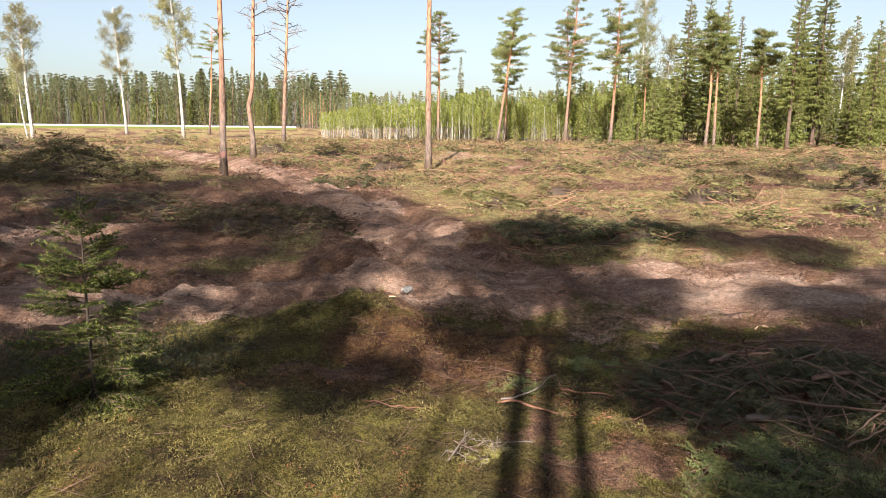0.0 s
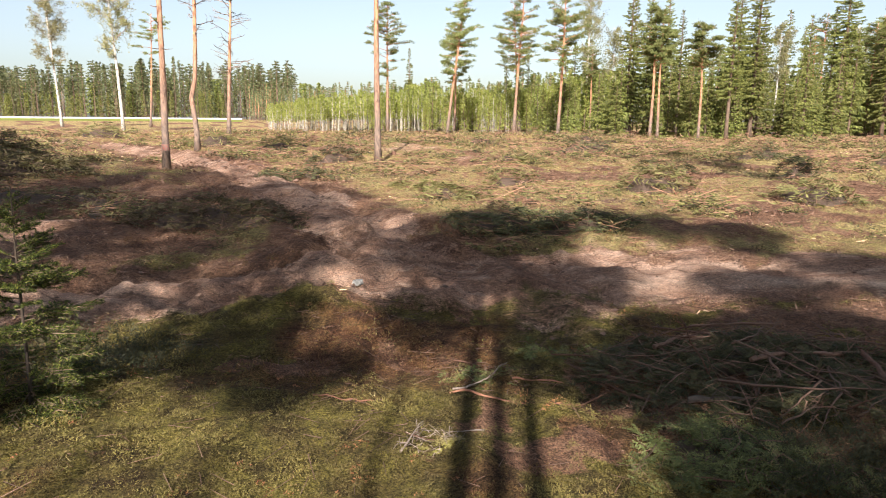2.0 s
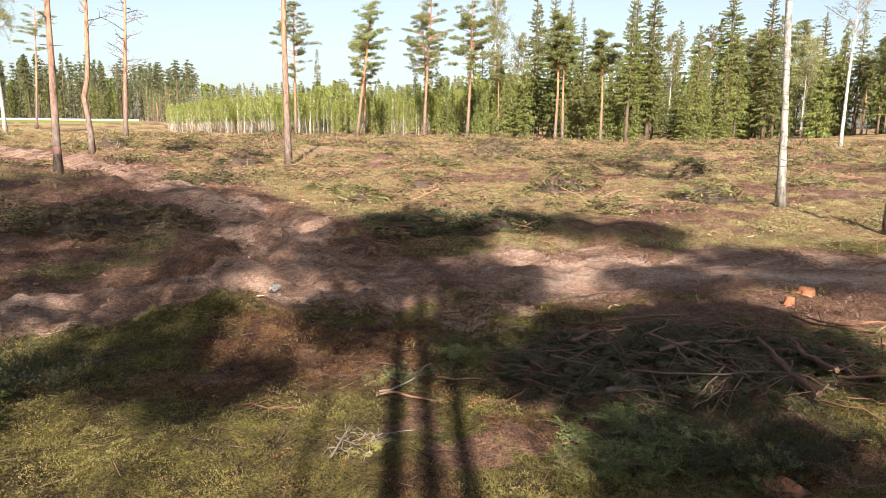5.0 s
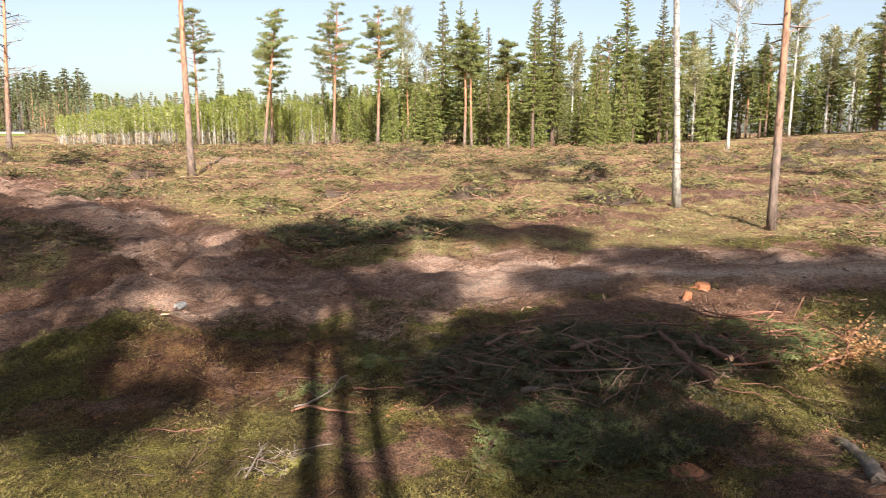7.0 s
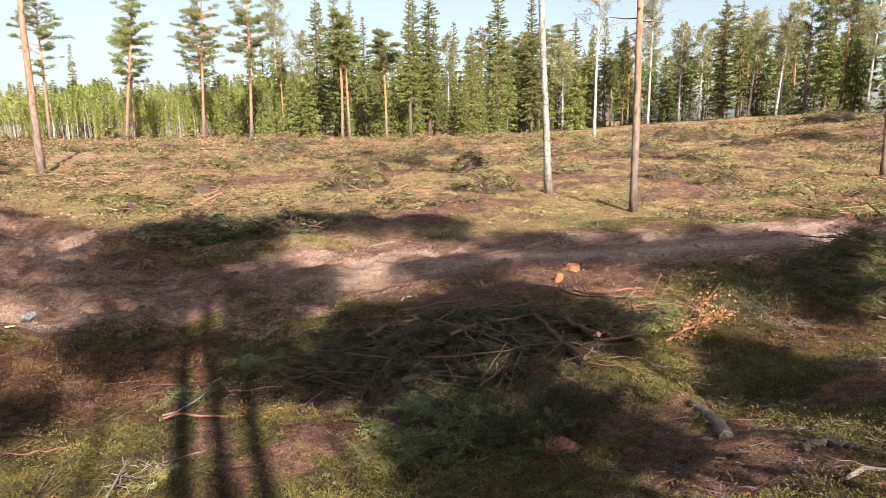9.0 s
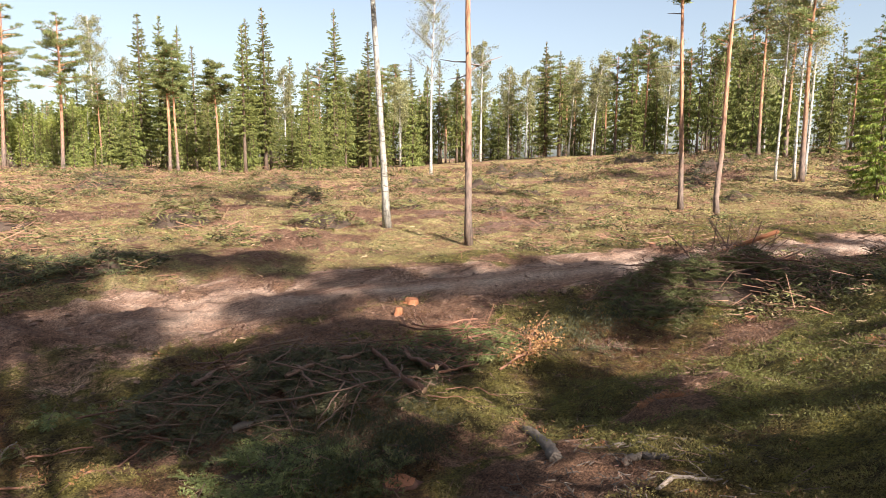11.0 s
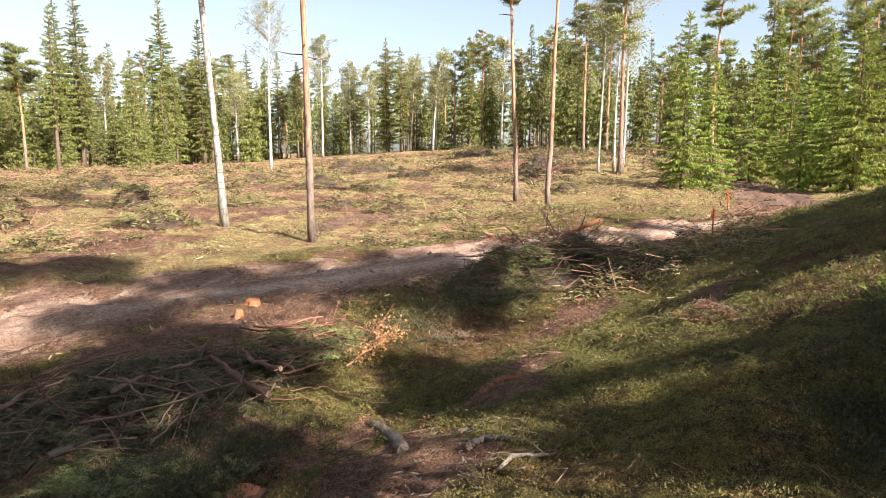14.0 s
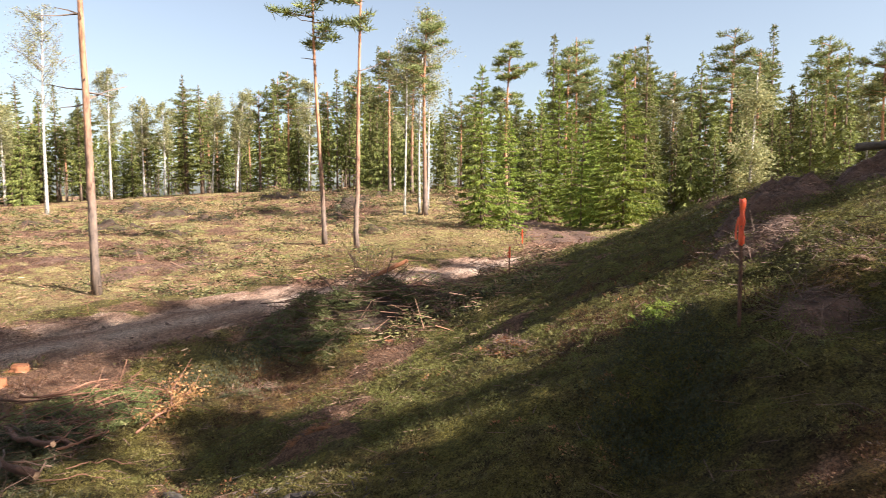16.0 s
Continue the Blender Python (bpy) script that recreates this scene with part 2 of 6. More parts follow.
def sticks(a, b, r0, r1, bend=0.0, seed=0):
    """Many thin three-sided twigs from a to b, each with one bend."""
    g = np.random.default_rng(seed)
    n = len(a)
    d = unit(b - a)
    s = unit(np.cross(d, g.normal(size=(n, 3))))
    u = np.cross(s, d)
    length = np.linalg.norm(b - a, axis=1, keepdims=True)
    m = (a + b) / 2 + s * length * bend * g.uniform(-1, 1, (n, 1))
    r0, r1 = np.broadcast_to(r0, n)[:, None], np.broadcast_to(r1, n)[:, None]
    rings = []
    for c, r in ((a, r0), (m, (r0 + r1) / 2), (b, r1)):
        for k in range(3):
            rings.append(c + r * (math.cos(k * 2.094) * s + math.sin(k * 2.094) * u))
    v = np.stack(rings, 1).reshape(-1, 3)
    q = np.array([[0, 1, 4, 3], [1, 2, 5, 4], [2, 0, 3, 5], [3, 4, 7, 6], [4, 5, 8, 7], [5, 3, 6, 8]])
    t = np.array([[2, 1, 0], [6, 7, 8]])
    i = np.arange(n)[:, None, None] * 9
    return v, [(i + q).reshape(-1, 4), (i + t).reshape(-1, 3)]


def twigs_of(a, b, r0, r1, seed=0):
    """Many straight thin three-sided shoots."""
    g = np.random.default_rng(seed)
    n = len(a)
    d = unit(b - a)
    s = unit(np.cross(d, g.normal(size=(n, 3))))
    u = np.cross(s, d)
    r0, r1 = np.broadcast_to(r0, n)[:, None], np.broadcast_to(r1, n)[:, None]
    v = np.stack([c + r * (math.cos(k * 2.094) * s + math.sin(k * 2.094) * u) for c, r in ((a, r0), (b, r1)) for k in range(3)], 1).reshape(-1, 3)
    q = np.array([[0, 1, 4, 3], [1, 2, 5, 4], [2, 0, 3, 5]])
    return v, (np.arange(n)[:, None, None] * 6 + q).reshape(-1, 4)


def blades(at, way, side, length, width):
    """Narrow pointed blades with a given width direction."""
    way, side = unit(way), unit(side)
    length, width = np.broadcast_to(length, len(at))[:, None], np.broadcast_to(width, len(at))[:, None]
    v = np.stack([at - side * width / 2, at + side * width / 2, at + way * length], 1).reshape(-1, 3)
    return v, np.arange(len(v)).reshape(-1, 3)


def fronds(c, way, length, seed, pairs=11, fine=True):
    """Flat feathery conifer sprays: a drooping axis, paired side shoots and, close by, needles on these. Returns verts, faces, and a tone a spray."""
    g = np.random.default_rng(seed)
    n = len(c)
    d = unit(way)
    s = unit(np.cross(d, [0, 0, 1.0]) + g.normal(0, 0.35, (n, 3)))
    u = np.linspace(0.1, 0.97, pairs)
    i = np.repeat(np.arange(n), pairs * 2)
    uu = np.tile(np.repeat(u, 2), n)
    sg = np.tile([1.0, -1.0], n * pairs)[:, None]
    L = length[i]
    a = c[i] + d[i] * (L * uu)[:, None] - np.array([0, 0, 1]) * (0.22 * L * uu**2)[:, None]
    w = unit(d[i] * 0.75 + s[i] * sg + g.normal(0, 0.16, (len(i), 3)) - [0, 0, 0.18])
    ln = L * (0.40 * (1 - uu) ** 0.8 + 0.06) * g.uniform(0.6, 1.15, len(i))
    tone = g.uniform(0, 1, n)
    if not fine:
        flat = unit(np.cross(w, np.cross(w, s[i]))) + g.normal(0, 0.4, (len(i), 3))
        v, f = blades(a, w, flat, ln * 1.15, 0.02 + 0.16 * ln)
        return v, f, np.repeat(tone[i], 3)
    q = 6
    j = np.repeat(np.arange(len(i)), q * 2)
    t = np.tile(np.repeat(np.linspace(0.12, 1.0, q), 2), len(i))
    s2 = np.tile([1.0, -1.0], len(i) * q)[:, None]
    across = unit(np.cross(w, np.array([0, 0, 1.0]) + g.normal(0, 0.4, (len(w), 3))))
    at = a[j] + w[j] * (ln[j] * t)[:, None]
    way2 = w[j] * 0.8 + across[j] * s2 * 0.9 + g.normal(0, 0.2, (len(j), 3))
    v, f = blades(at, way2, w[j] + g.normal(0, 0.3, (len(j), 3)), 0.016 + 0.30 * ln[j] * (1.05 - t), 0.006 + 0.05 * ln[j])
    return v, f, np.repeat(tone[i][j], 3)


# ---------- materials ----------
def material(name):
    m = bpy.data.materials.new(name)
    m.use_nodes = True
    return m, m.node_tree.nodes, m.node_tree.links, m.node_tree.nodes["Principled BSDF"]


def ramp(nodes, links, source, stops, ease=False):
    n = nodes.new("ShaderNodeValToRGB")
    e = n.color_ramp.elements
    while len(e) < len(stops):
        e.new(0.5)
    for el, (p, c) in zip(e, stops):
        el.position, el.color = p, (*c, 1)
    links.new(source, n.inputs[0])
    return n.outputs[0]


def noise_node(nodes, links, scale, detail=4, rough=0.6, coord="Object", stretch=None):
    c = nodes.new("ShaderNodeTexCoord")
    n = nodes.new("ShaderNodeTexNoise")
    n.inputs["Scale"].default_value, n.inputs["Detail"].default_value, n.inputs["Roughness"].default_value = scale, detail, rough
    out = c.outputs[coord]
    if stretch:
        mp = nodes.new("ShaderNodeMapping")
        mp.inputs["Scale"].default_value = stretch
        links.new(out, mp.inputs[0])
        out = mp.outputs[0]
    links.new(out, n.inputs[0])
    return n.outputs[0]


def mix(nodes, links, fac, a, b, how="MIX"):
    n = nodes.new("ShaderNodeMix")
    n.data_type, n.blend_type = "RGBA", how
    if isinstance(fac, float):
        n.inputs[0].default_value = fac
    else:
        links.new(fac, n.inputs[0])
    for socket, c in ((n.inputs[6], a), (n.inputs[7], b)):
        if isinstance(c, tuple):
            socket.default_value = (*c, 1)
        else:
            links.new(c, socket)
    return n.outputs[2]


def maths(nodes, links, op, a, b=0.0):
    n = nodes.new("ShaderNodeMath")
    n.operation = op
    for socket, v in zip(n.inputs, (a, b)):
        if isinstance(v, (int, float)):
            socket.default_value = v
        else:
            links.new(v, socket)
    return n.outputs[0]


def bump(nodes, links, bsdf, source, strength, distance):
    n = nodes.new("ShaderNodeBump")
    n.inputs["Strength"].default_value, n.inputs["Distance"].default_value = strength, distance
    links.new(source, n.inputs["Height"])
    links.new(n.outputs[0], bsdf.inputs["Normal"])


def leaf_material(name, stops, rough=0.6, glow=0.35, patch=None, patch_scale=0.3):
    """Foliage: colour differs leaf by leaf and over larger patches; some light passes through."""
    m, nodes, links, bsdf = material(name)
    geo = nodes.new("ShaderNodeNewGeometry")
    info = nodes.new("ShaderNodeObjectInfo")
    clump = nodes.new("ShaderNodeAttribute")
    clump.attribute_name = "tone"
    has = nodes.new("ShaderNodeAttribute")
    has.attribute_name = "clumped"
    own = maths(nodes, links, "MULTIPLY", geo.outputs["Random Per Island"], maths(nodes, links, "SUBTRACT", 1.0, maths(nodes, links, "MULTIPLY", has.outputs["Fac"], 0.6)))
    col = ramp(nodes, links, maths(nodes, links, "ADD", own, maths(nodes, links, "MULTIPLY", clump.outputs["Fac"], 0.6)), stops)
    hsv = nodes.new("ShaderNodeHueSaturation")
    links.new(col, hsv.inputs["Color"])
    links.new(maths(nodes, links, "MULTIPLY_ADD", info.outputs["Random"], 0.5), hsv.inputs["Value"])
    hsv.inputs["Value"].links[0].from_node.inputs[2].default_value = 0.75
    links.new(maths(nodes, links, "MULTIPLY_ADD", info.outputs["Random"], 0.02), hsv.inputs["Hue"])
    hsv.inputs["Hue"].links[0].from_node.inputs[2].default_value = 0.49
    col = hsv.outputs[0]
    if patch:
        n = noise_node(nodes, links, patch_scale, 3, 0.6)
        f = ramp(nodes, links, n, [(0.40, (0, 0, 0)), (0.53, (1, 1, 1))])
        col = mix(nodes, links, f, col, mix(nodes, links, geo.outputs["Random Per Island"], patch[0], patch[1]))
    links.new(col, bsdf.inputs["Base Color"])
    bsdf.inputs["Roughness"].default_value = rough
    bsdf.inputs["Specular IOR Level"].default_value = 0.25
    tr = nodes.new("ShaderNodeBsdfTranslucent")
    links.new(col, tr.inputs[0])
    add = nodes.new("ShaderNodeMixShader")
    add.inputs[0].default_value = glow
    links.new(bsdf.outputs[0], add.inputs[1])
    links.new(tr.outputs[0], add.inputs[2])
    links.new(add.outputs[0], nodes["Material Output"].inputs[0])
    return m


def ground_material():
    m, nodes, links, bsdf = material("forest_floor")

    def attr(name):
        n = nodes.new("ShaderNodeAttribute")
        n.attribute_name = name
        return n.outputs["Fac"]

    big = noise_node(nodes, links, 0.35, 4, 0.65)
    mid = noise_node(nodes, links, 2.3, 5, 0.7)
    fine = noise_node(nodes, links, 15, 6, 0.78)
    grit = noise_node(nodes, links, 60, 4, 0.75)
    shade = ramp(nodes, links, fine, [(0.30, (0.30, 0.28, 0.26)), (0.5, (0.95, 0.92, 0.9)), (0.68, (1.6, 1.5, 1.35))])
    spots = ramp(nodes, links, grit, [(0.36, (0.45, 0.43, 0.42)), (0.5, (1, 1, 1)), (0.66, (1.5, 1.42, 1.3))])

    def worn(c):
        return mix(nodes, links, 1.0, mix(nodes, links, 1.0, c, shade, "MULTIPLY"), spots, "MULTIPLY")

    field = ramp(nodes, links, mid, [(0.28, (0.15, 0.075, 0.048)), (0.42, (0.29, 0.19, 0.105)), (0.53, (0.30, 0.25, 0.112)), (0.62, (0.37, 0.30, 0.14)), (0.74, (0.54, 0.41, 0.26))])
    moss = ramp(nodes, links, mid, [(0.32, (0.05, 0.034, 0.017)), (0.46, (0.105, 0.085, 0.03)), (0.58, (0.15, 0.13, 0.036)), (0.72, (0.20, 0.175, 0.05))])
    rust = ramp(nodes, links, mid, [(0.32, (0.05, 0.026, 0.017)), (0.48, (0.115, 0.06, 0.033)), (0.6, (0.18, 0.10, 0.045)), (0.74, (0.23, 0.15, 0.06))])
    moss = mix(nodes, links, attr("rusty"), moss, rust)
    veg = worn(mix(nodes, links, attr("mossy"), field, moss))
    brown = worn(ramp(nodes, links, mid, [(0.3, (0.105, 0.058, 0.040)), (0.5, (0.20, 0.115, 0.075)), (0.7, (0.32, 0.195, 0.13))]))
    dirt = ramp(nodes, links, big, [(0.35, (0.24, 0.14, 0.10)), (0.5, (0.38, 0.238, 0.172)), (0.65, (0.52, 0.36, 0.275))])
    red = ramp(nodes, links, mid, [(0.48, (0, 0, 0)), (0.66, (0.8, 0.8, 0.8))])
    dirt = mix(nodes, links, red, dirt, (0.24, 0.135, 0.09))
    streak = noise_node(nodes, links, 1.0, 6, 0.72, stretch=(0.8, 3.4, 2.0))
    dirt = mix(nodes, links, ramp(nodes, links, streak, [(0.52, (0, 0, 0)), (0.64, (0.85, 0.85, 0.85))]), dirt, (0.55, 0.395, 0.305))
    dirt = mix(nodes, links, ramp(nodes, links, streak, [(0.36, (0.9, 0.9, 0.9)), (0.46, (0, 0, 0))]), dirt, (0.12, 0.075, 0.055))
    dirt = mix(nodes, links, attr("wheel"), dirt, (0.58, 0.45, 0.36))
    dirt = mix(nodes, links, 1.0, mix(nodes, links, 0.75, dirt, shade, "MULTIPLY"), spots, "MULTIPLY")

    def edge(a, amount, lo, hi):
        f = maths(nodes, links, "ADD", a, maths(nodes, links, "MULTIPLY", maths(nodes, links, "SUBTRACT", fine, 0.5), amount))
        return ramp(nodes, links, f, [(lo, (0, 0, 0)), (hi, (1, 1, 1))])

    c = mix(nodes, links, edge(attr("duff"), 1.3, 0.3, 0.65), veg, brown)
    c = mix(nodes, links, edge(attr("soil"), 1.2, 0.4, 0.75), c, dirt)
    links.new(c, bsdf.inputs["Base Color"])
    bsdf.inputs["Roughness"].default_value = 0.92
    bsdf.inputs["Specular IOR Level"].default_value = 0.12
    bump(nodes, links, bsdf, maths(nodes, links, "ADD", fine, maths(nodes, links, "MULTIPLY", grit, 0.5)), 1.0, 0.07)
    return m


def bark_material(name, low, high, split=0.42, band=None):
    m, nodes, links, bsdf = material(name)
    n = noise_node(nodes, links, 9, 5, 0.7, stretch=(1, 1, 0.28))
    tone = ramp(nodes, links, n, [(0.34, (0.28, 0.26, 0.25)), (0.5, (0.95, 0.95, 0.95)), (0.66, (1.45, 1.38, 1.3))])
    at = nodes.new("ShaderNodeAttribute")
    at.attribute_name = "rel"
    wob = noise_node(nodes, links, 1.3, 2, 0.5)
    h = maths(nodes, links, "ADD", at.outputs["Fac"], maths(nodes, links, "MULTIPLY", maths(nodes, links, "SUBTRACT", wob, 0.5), 0.35))
    f = ramp(nodes, links, h, [(split - 0.15, (0, 0, 0)), (split + 0.15, (1, 1, 1))])
    col = mix(nodes, links, 1.0, mix(nodes, links, f, low, high), tone, "MULTIPLY")
    if band:
        b = noise_node(nodes, links, 4.0, 4, 0.7, stretch=(1, 1, 3.2))
        k = ramp(nodes, links, b, [(0.56, (0, 0, 0)), (0.62, (1, 1, 1))])
        col = mix(nodes, links, k, col, band)
    links.new(col, bsdf.inputs["Base Color"])
    bsdf.inputs["Roughness"].default_value = 0.9
    bump(nodes, links, bsdf, n, 0.6, 0.03)
    return m


def wood_material(name, dark, light, scale=14, rough=0.8):
    m, nodes, links, bsdf = material(name)
    n = noise_node(nodes, links, scale, 5, 0.7)
    geo = nodes.new("ShaderNodeNewGeometry")
    c = mix(nodes, links, n, dark, light)
    tone = ramp(nodes, links, geo.outputs["Random Per Island"], [(0.0, (0.55, 0.52, 0.5)), (1.0, (1.25, 1.2, 1.15))])
    links.new(mix(nodes, links, 1.0, c, tone, "MULTIPLY"), bsdf.inputs["Base Color"])
    bsdf.inputs["Roughness"].default_value = rough
    bump(nodes, links, bsdf, n, 0.9, 0.02)
    return m


M_GROUND = ground_material()
M_PINE_BARK = bark_material("pine_bark", (0.19, 0.135, 0.105), (0.46, 0.225, 0.125), 0.27)
M_SPRUCE_BARK = bark_material("spruce_bark", (0.14, 0.095, 0.065), (0.20, 0.13, 0.085), 0.5)
M_BIRCH_BARK = bark_material("birch_bark", (0.50, 0.46, 0.40), (0.62, 0.57, 0.50), 0.3, (0.07, 0.055, 0.045))
M_GREY_BARK = bark_material("aspen_bark", (0.33, 0.30, 0.25), (0.44, 0.40, 0.34), 0.3, (0.14, 0.115, 0.095))
M_DEAD = bark_material("dead_limb_bark", (0.20, 0.15, 0.12), (0.22, 0.16, 0.13), 0.5)
M_PINE = leaf_material("pine_needles", [(0, (0.11, 0.13, 0.045)), (0.5, (0.20, 0.22, 0.075)), (1, (0.32, 0.32, 0.12))], glow=0.35)
M_SPRUCE = leaf_material("spruce_needles", [(0, (0.08, 0.094, 0.027)), (0.5, (0.175, 0.19, 0.05)), (1, (0.30, 0.30, 0.085))], glow=0.35)
M_BRIGHT = leaf_material("young_spruce_needles", [(0, (0.10, 0.145, 0.025)), (0.5, (0.21, 0.26, 0.045)), (1, (0.36, 0.38, 0.075))], glow=0.4)
M_BIRCH = leaf_material("birch_leaves", [(0, (0.22, 0.225, 0.105)), (0.6, (0.35, 0.335, 0.165)), (1, (0.49, 0.43, 0.20))], glow=0.45)
M_YOUNG = leaf_material("sapling_leaves", [(0, (0.20, 0.24, 0.055)), (0.6, (0.34, 0.38, 0.09)), (1, (0.50, 0.49, 0.14))], glow=0.45)
M_TURF = leaf_material("moss_and_berry_leaves", [(0, (0.05, 0.033, 0.016)), (0.3, (0.10, 0.071, 0.028)), (0.6, (0.155, 0.12, 0.039)), (0.85, (0.21, 0.165, 0.05)), (1, (0.24, 0.145, 0.07))], glow=0.25)
M_HEATHER = leaf_material("heather_stems", [(0, (0.05, 0.028, 0.018)), (0.35, (0.125, 0.06, 0.032)), (0.6, (0.20, 0.105, 0.045)), (0.8, (0.24, 0.165, 0.05)), (1, (0.33, 0.20, 0.10))], glow=0.3)
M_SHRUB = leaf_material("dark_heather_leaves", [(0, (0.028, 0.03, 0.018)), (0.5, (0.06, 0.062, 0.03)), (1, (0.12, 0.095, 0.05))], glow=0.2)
M_STRAW = leaf_material("field_grass", [(0, (0.19, 0.115, 0.06)), (0.4, (0.36, 0.27, 0.135)), (0.75, (0.44, 0.35, 0.185)), (1, (0.56, 0.44, 0.30))], glow=0.3,
                        patch=((0.20, 0.185, 0.05), (0.38, 0.335, 0.10)), patch_scale=0.35)
# shade is put into this darker twig colour; M_SLASH_LIT is its sunlit counterpart
M_SLASH = leaf_material("cut_spruce_twigs_shaded", [(0, (0.034, 0.034, 0.02)), (0.4, (0.072, 0.074, 0.034)), (0.75, (0.125, 0.12, 0.053)), (0.9, (0.15, 0.115, 0.06)), (1, (0.19, 0.11, 0.065))], glow=0.2)
M_SLASH_LIT = leaf_material("cut_conifer_twigs_lit", [(0, (0.05, 0.056, 0.025)), (0.4, (0.105, 0.12, 0.042)), (0.8, (0.20, 0.205, 0.07)), (1, (0.30, 0.21, 0.11))], glow=0.25)
M_ORANGE_LEAF = leaf_material("withered_leaves", [(0, (0.24, 0.11, 0.045)), (0.6, (0.44, 0.23, 0.095)), (1, (0.60, 0.38, 0.18))], glow=0.4)
M_RED_LEAF = leaf_material("rusty_twigs", [(0, (0.17, 0.06, 0.03)), (1, (0.40, 0.17, 0.09))], glow=0.3)
M_BROWN_LEAF = leaf_material("brown_needle_litter", [(0, (0.13, 0.065, 0.042)), (0.6, (0.26, 0.15, 0.095)), (1, (0.42, 0.27, 0.18))], glow=0.2)
M_STICK = wood_material("bare_branch_bark", (0.09, 0.05, 0.035), (0.27, 0.165, 0.115), 22)
M_CHIP = wood_material("fresh_wood_chips", (0.34, 0.20, 0.11), (0.66, 0.46, 0.29))
M_CUT = wood_material("fresh_cut_wood", (0.22, 0.075, 0.032), (0.46, 0.19, 0.085), 30)
M_LOG = wood_material("log_bark", (0.022, 0.012, 0.008), (0.25, 0.115, 0.068), 24)
M_OLD = wood_material("weathered_wood", (0.016, 0.011, 0.008), (0.19, 0.15, 0.12), 15)
M_END = wood_material("dull_cut_end", (0.24, 0.145, 0.085), (0.46, 0.30, 0.19), 30)
M_RED_STICK = wood_material("reddish_broken_branches", (0.12, 0.05, 0.03), (0.42, 0.205, 0.125), 22)
M_FIELD = leaf_material("field_moss_leaves", [(0, (0.09, 0.07, 0.03)), (0.45, (0.26, 0.225, 0.085)), (0.8, (0.38, 0.33, 0.125)), (1, (0.44, 0.29, 0.17))], glow=0.3,
                        patch=((0.15, 0.075, 0.045), (0.36, 0.21, 0.12)), patch_scale=0.6)
M_SAPLING = leaf_material("small_spruce_needles", [(0, (0.022, 0.034, 0.010)), (0.5, (0.062, 0.085, 0.02)), (0.8, (0.15, 0.18, 0.034)), (1, (0.33, 0.36, 0.07))], glow=0.3)
# near-black brown that stands in for shade inside the brushwood heaps
M_HEAP_SHADE = wood_material("heap_gap_shade", (0.03, 0.02, 0.014), (0.10, 0.062, 0.04), 18)

m, nodes, links, bsdf = material("dark_peat_soil")
n = noise_node(nodes, links, 6, 6, 0.75)
links.new(ramp(nodes, links, n, [(0.3, (0.045, 0.024, 0.016)), (0.5, (0.12, 0.06, 0.038)), (0.7, (0.21, 0.12, 0.08))]), bsdf.inputs["Base Color"])
bsdf.inputs["Roughness"].default_value = 0.95
bump(nodes, links, bsdf, n, 0.9, 0.06)
M_SOIL = m
M_MOSS = leaf_material("green_moss", [(0, (0.04, 0.033, 0.013)), (0.35, (0.082, 0.072, 0.022)), (0.65, (0.125, 0.114, 0.032)), (0.88, (0.155, 0.137, 0.04)), (1, (0.19, 0.115, 0.056))], glow=0.25)
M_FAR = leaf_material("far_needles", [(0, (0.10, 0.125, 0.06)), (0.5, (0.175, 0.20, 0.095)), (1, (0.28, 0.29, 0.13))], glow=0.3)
m, nodes, links, bsdf = material("red_marking_paint")
n = noise_node(nodes, links, 18, 4, 0.7)
links.new(ramp(nodes, links, n, [(0.42, (0.24, 0.17, 0.13)), (0.62, (0.40, 0.13, 0.10))]), bsdf.inputs["Base Color"])
bsdf.inputs["Roughness"].default_value = 0.7
M_PAINT = m
m, nodes, links, bsdf = material("lichen_rock")
n = noise_node(nodes, links, 9, 6, 0.7)
links.new(ramp(nodes, links, n, [(0.38, (0.10, 0.095, 0.085)), (0.52, (0.24, 0.23, 0.21)), (0.7, (0.36, 0.34, 0.32))]), bsdf.inputs["Base Color"])
bsdf.inputs["Roughness"].default_value = 0.9
bump(nodes, links, bsdf, n, 0.7, 0.03)
M_ROCK = m

M_TANGLE = wood_material("tangled_branch_bark", (0.05, 0.03, 0.022), (0.27, 0.165, 0.115), 22)
M_PALE_STICK = wood_material("bleached_bare_twigs", (0.14, 0.11, 0.09), (0.42, 0.34, 0.28), 22)
M_FRESH = leaf_material("fresh_cut_sprays", [(0, (0.06, 0.055, 0.026)), (0.4, (0.165, 0.155, 0.06)), (0.75, (0.235, 0.215, 0.08)), (1, (0.32, 0.205, 0.12))], glow=0.3)
M_CLOD = wood_material("crumbled_soil", (0.10, 0.058, 0.04), (0.32, 0.21, 0.16), 16, 0.95)
M_SLASH_BROWN = leaf_material("withering_spruce_twigs", [(0, (0.05, 0.04, 0.022)), (0.5, (0.12, 0.095, 0.045)), (0.8, (0.17, 0.15, 0.06)), (1, (0.26, 0.16, 0.10))], glow=0.2)
M_SAPLING_BARK = bark_material("sapling_bark", (0.05, 0.036, 0.026), (0.075, 0.052, 0.034), 0.5)
M_FIELD_STICK = wood_material("sunlit_broken_branches", (0.15, 0.075, 0.045), (0.44, 0.25, 0.16), 22)


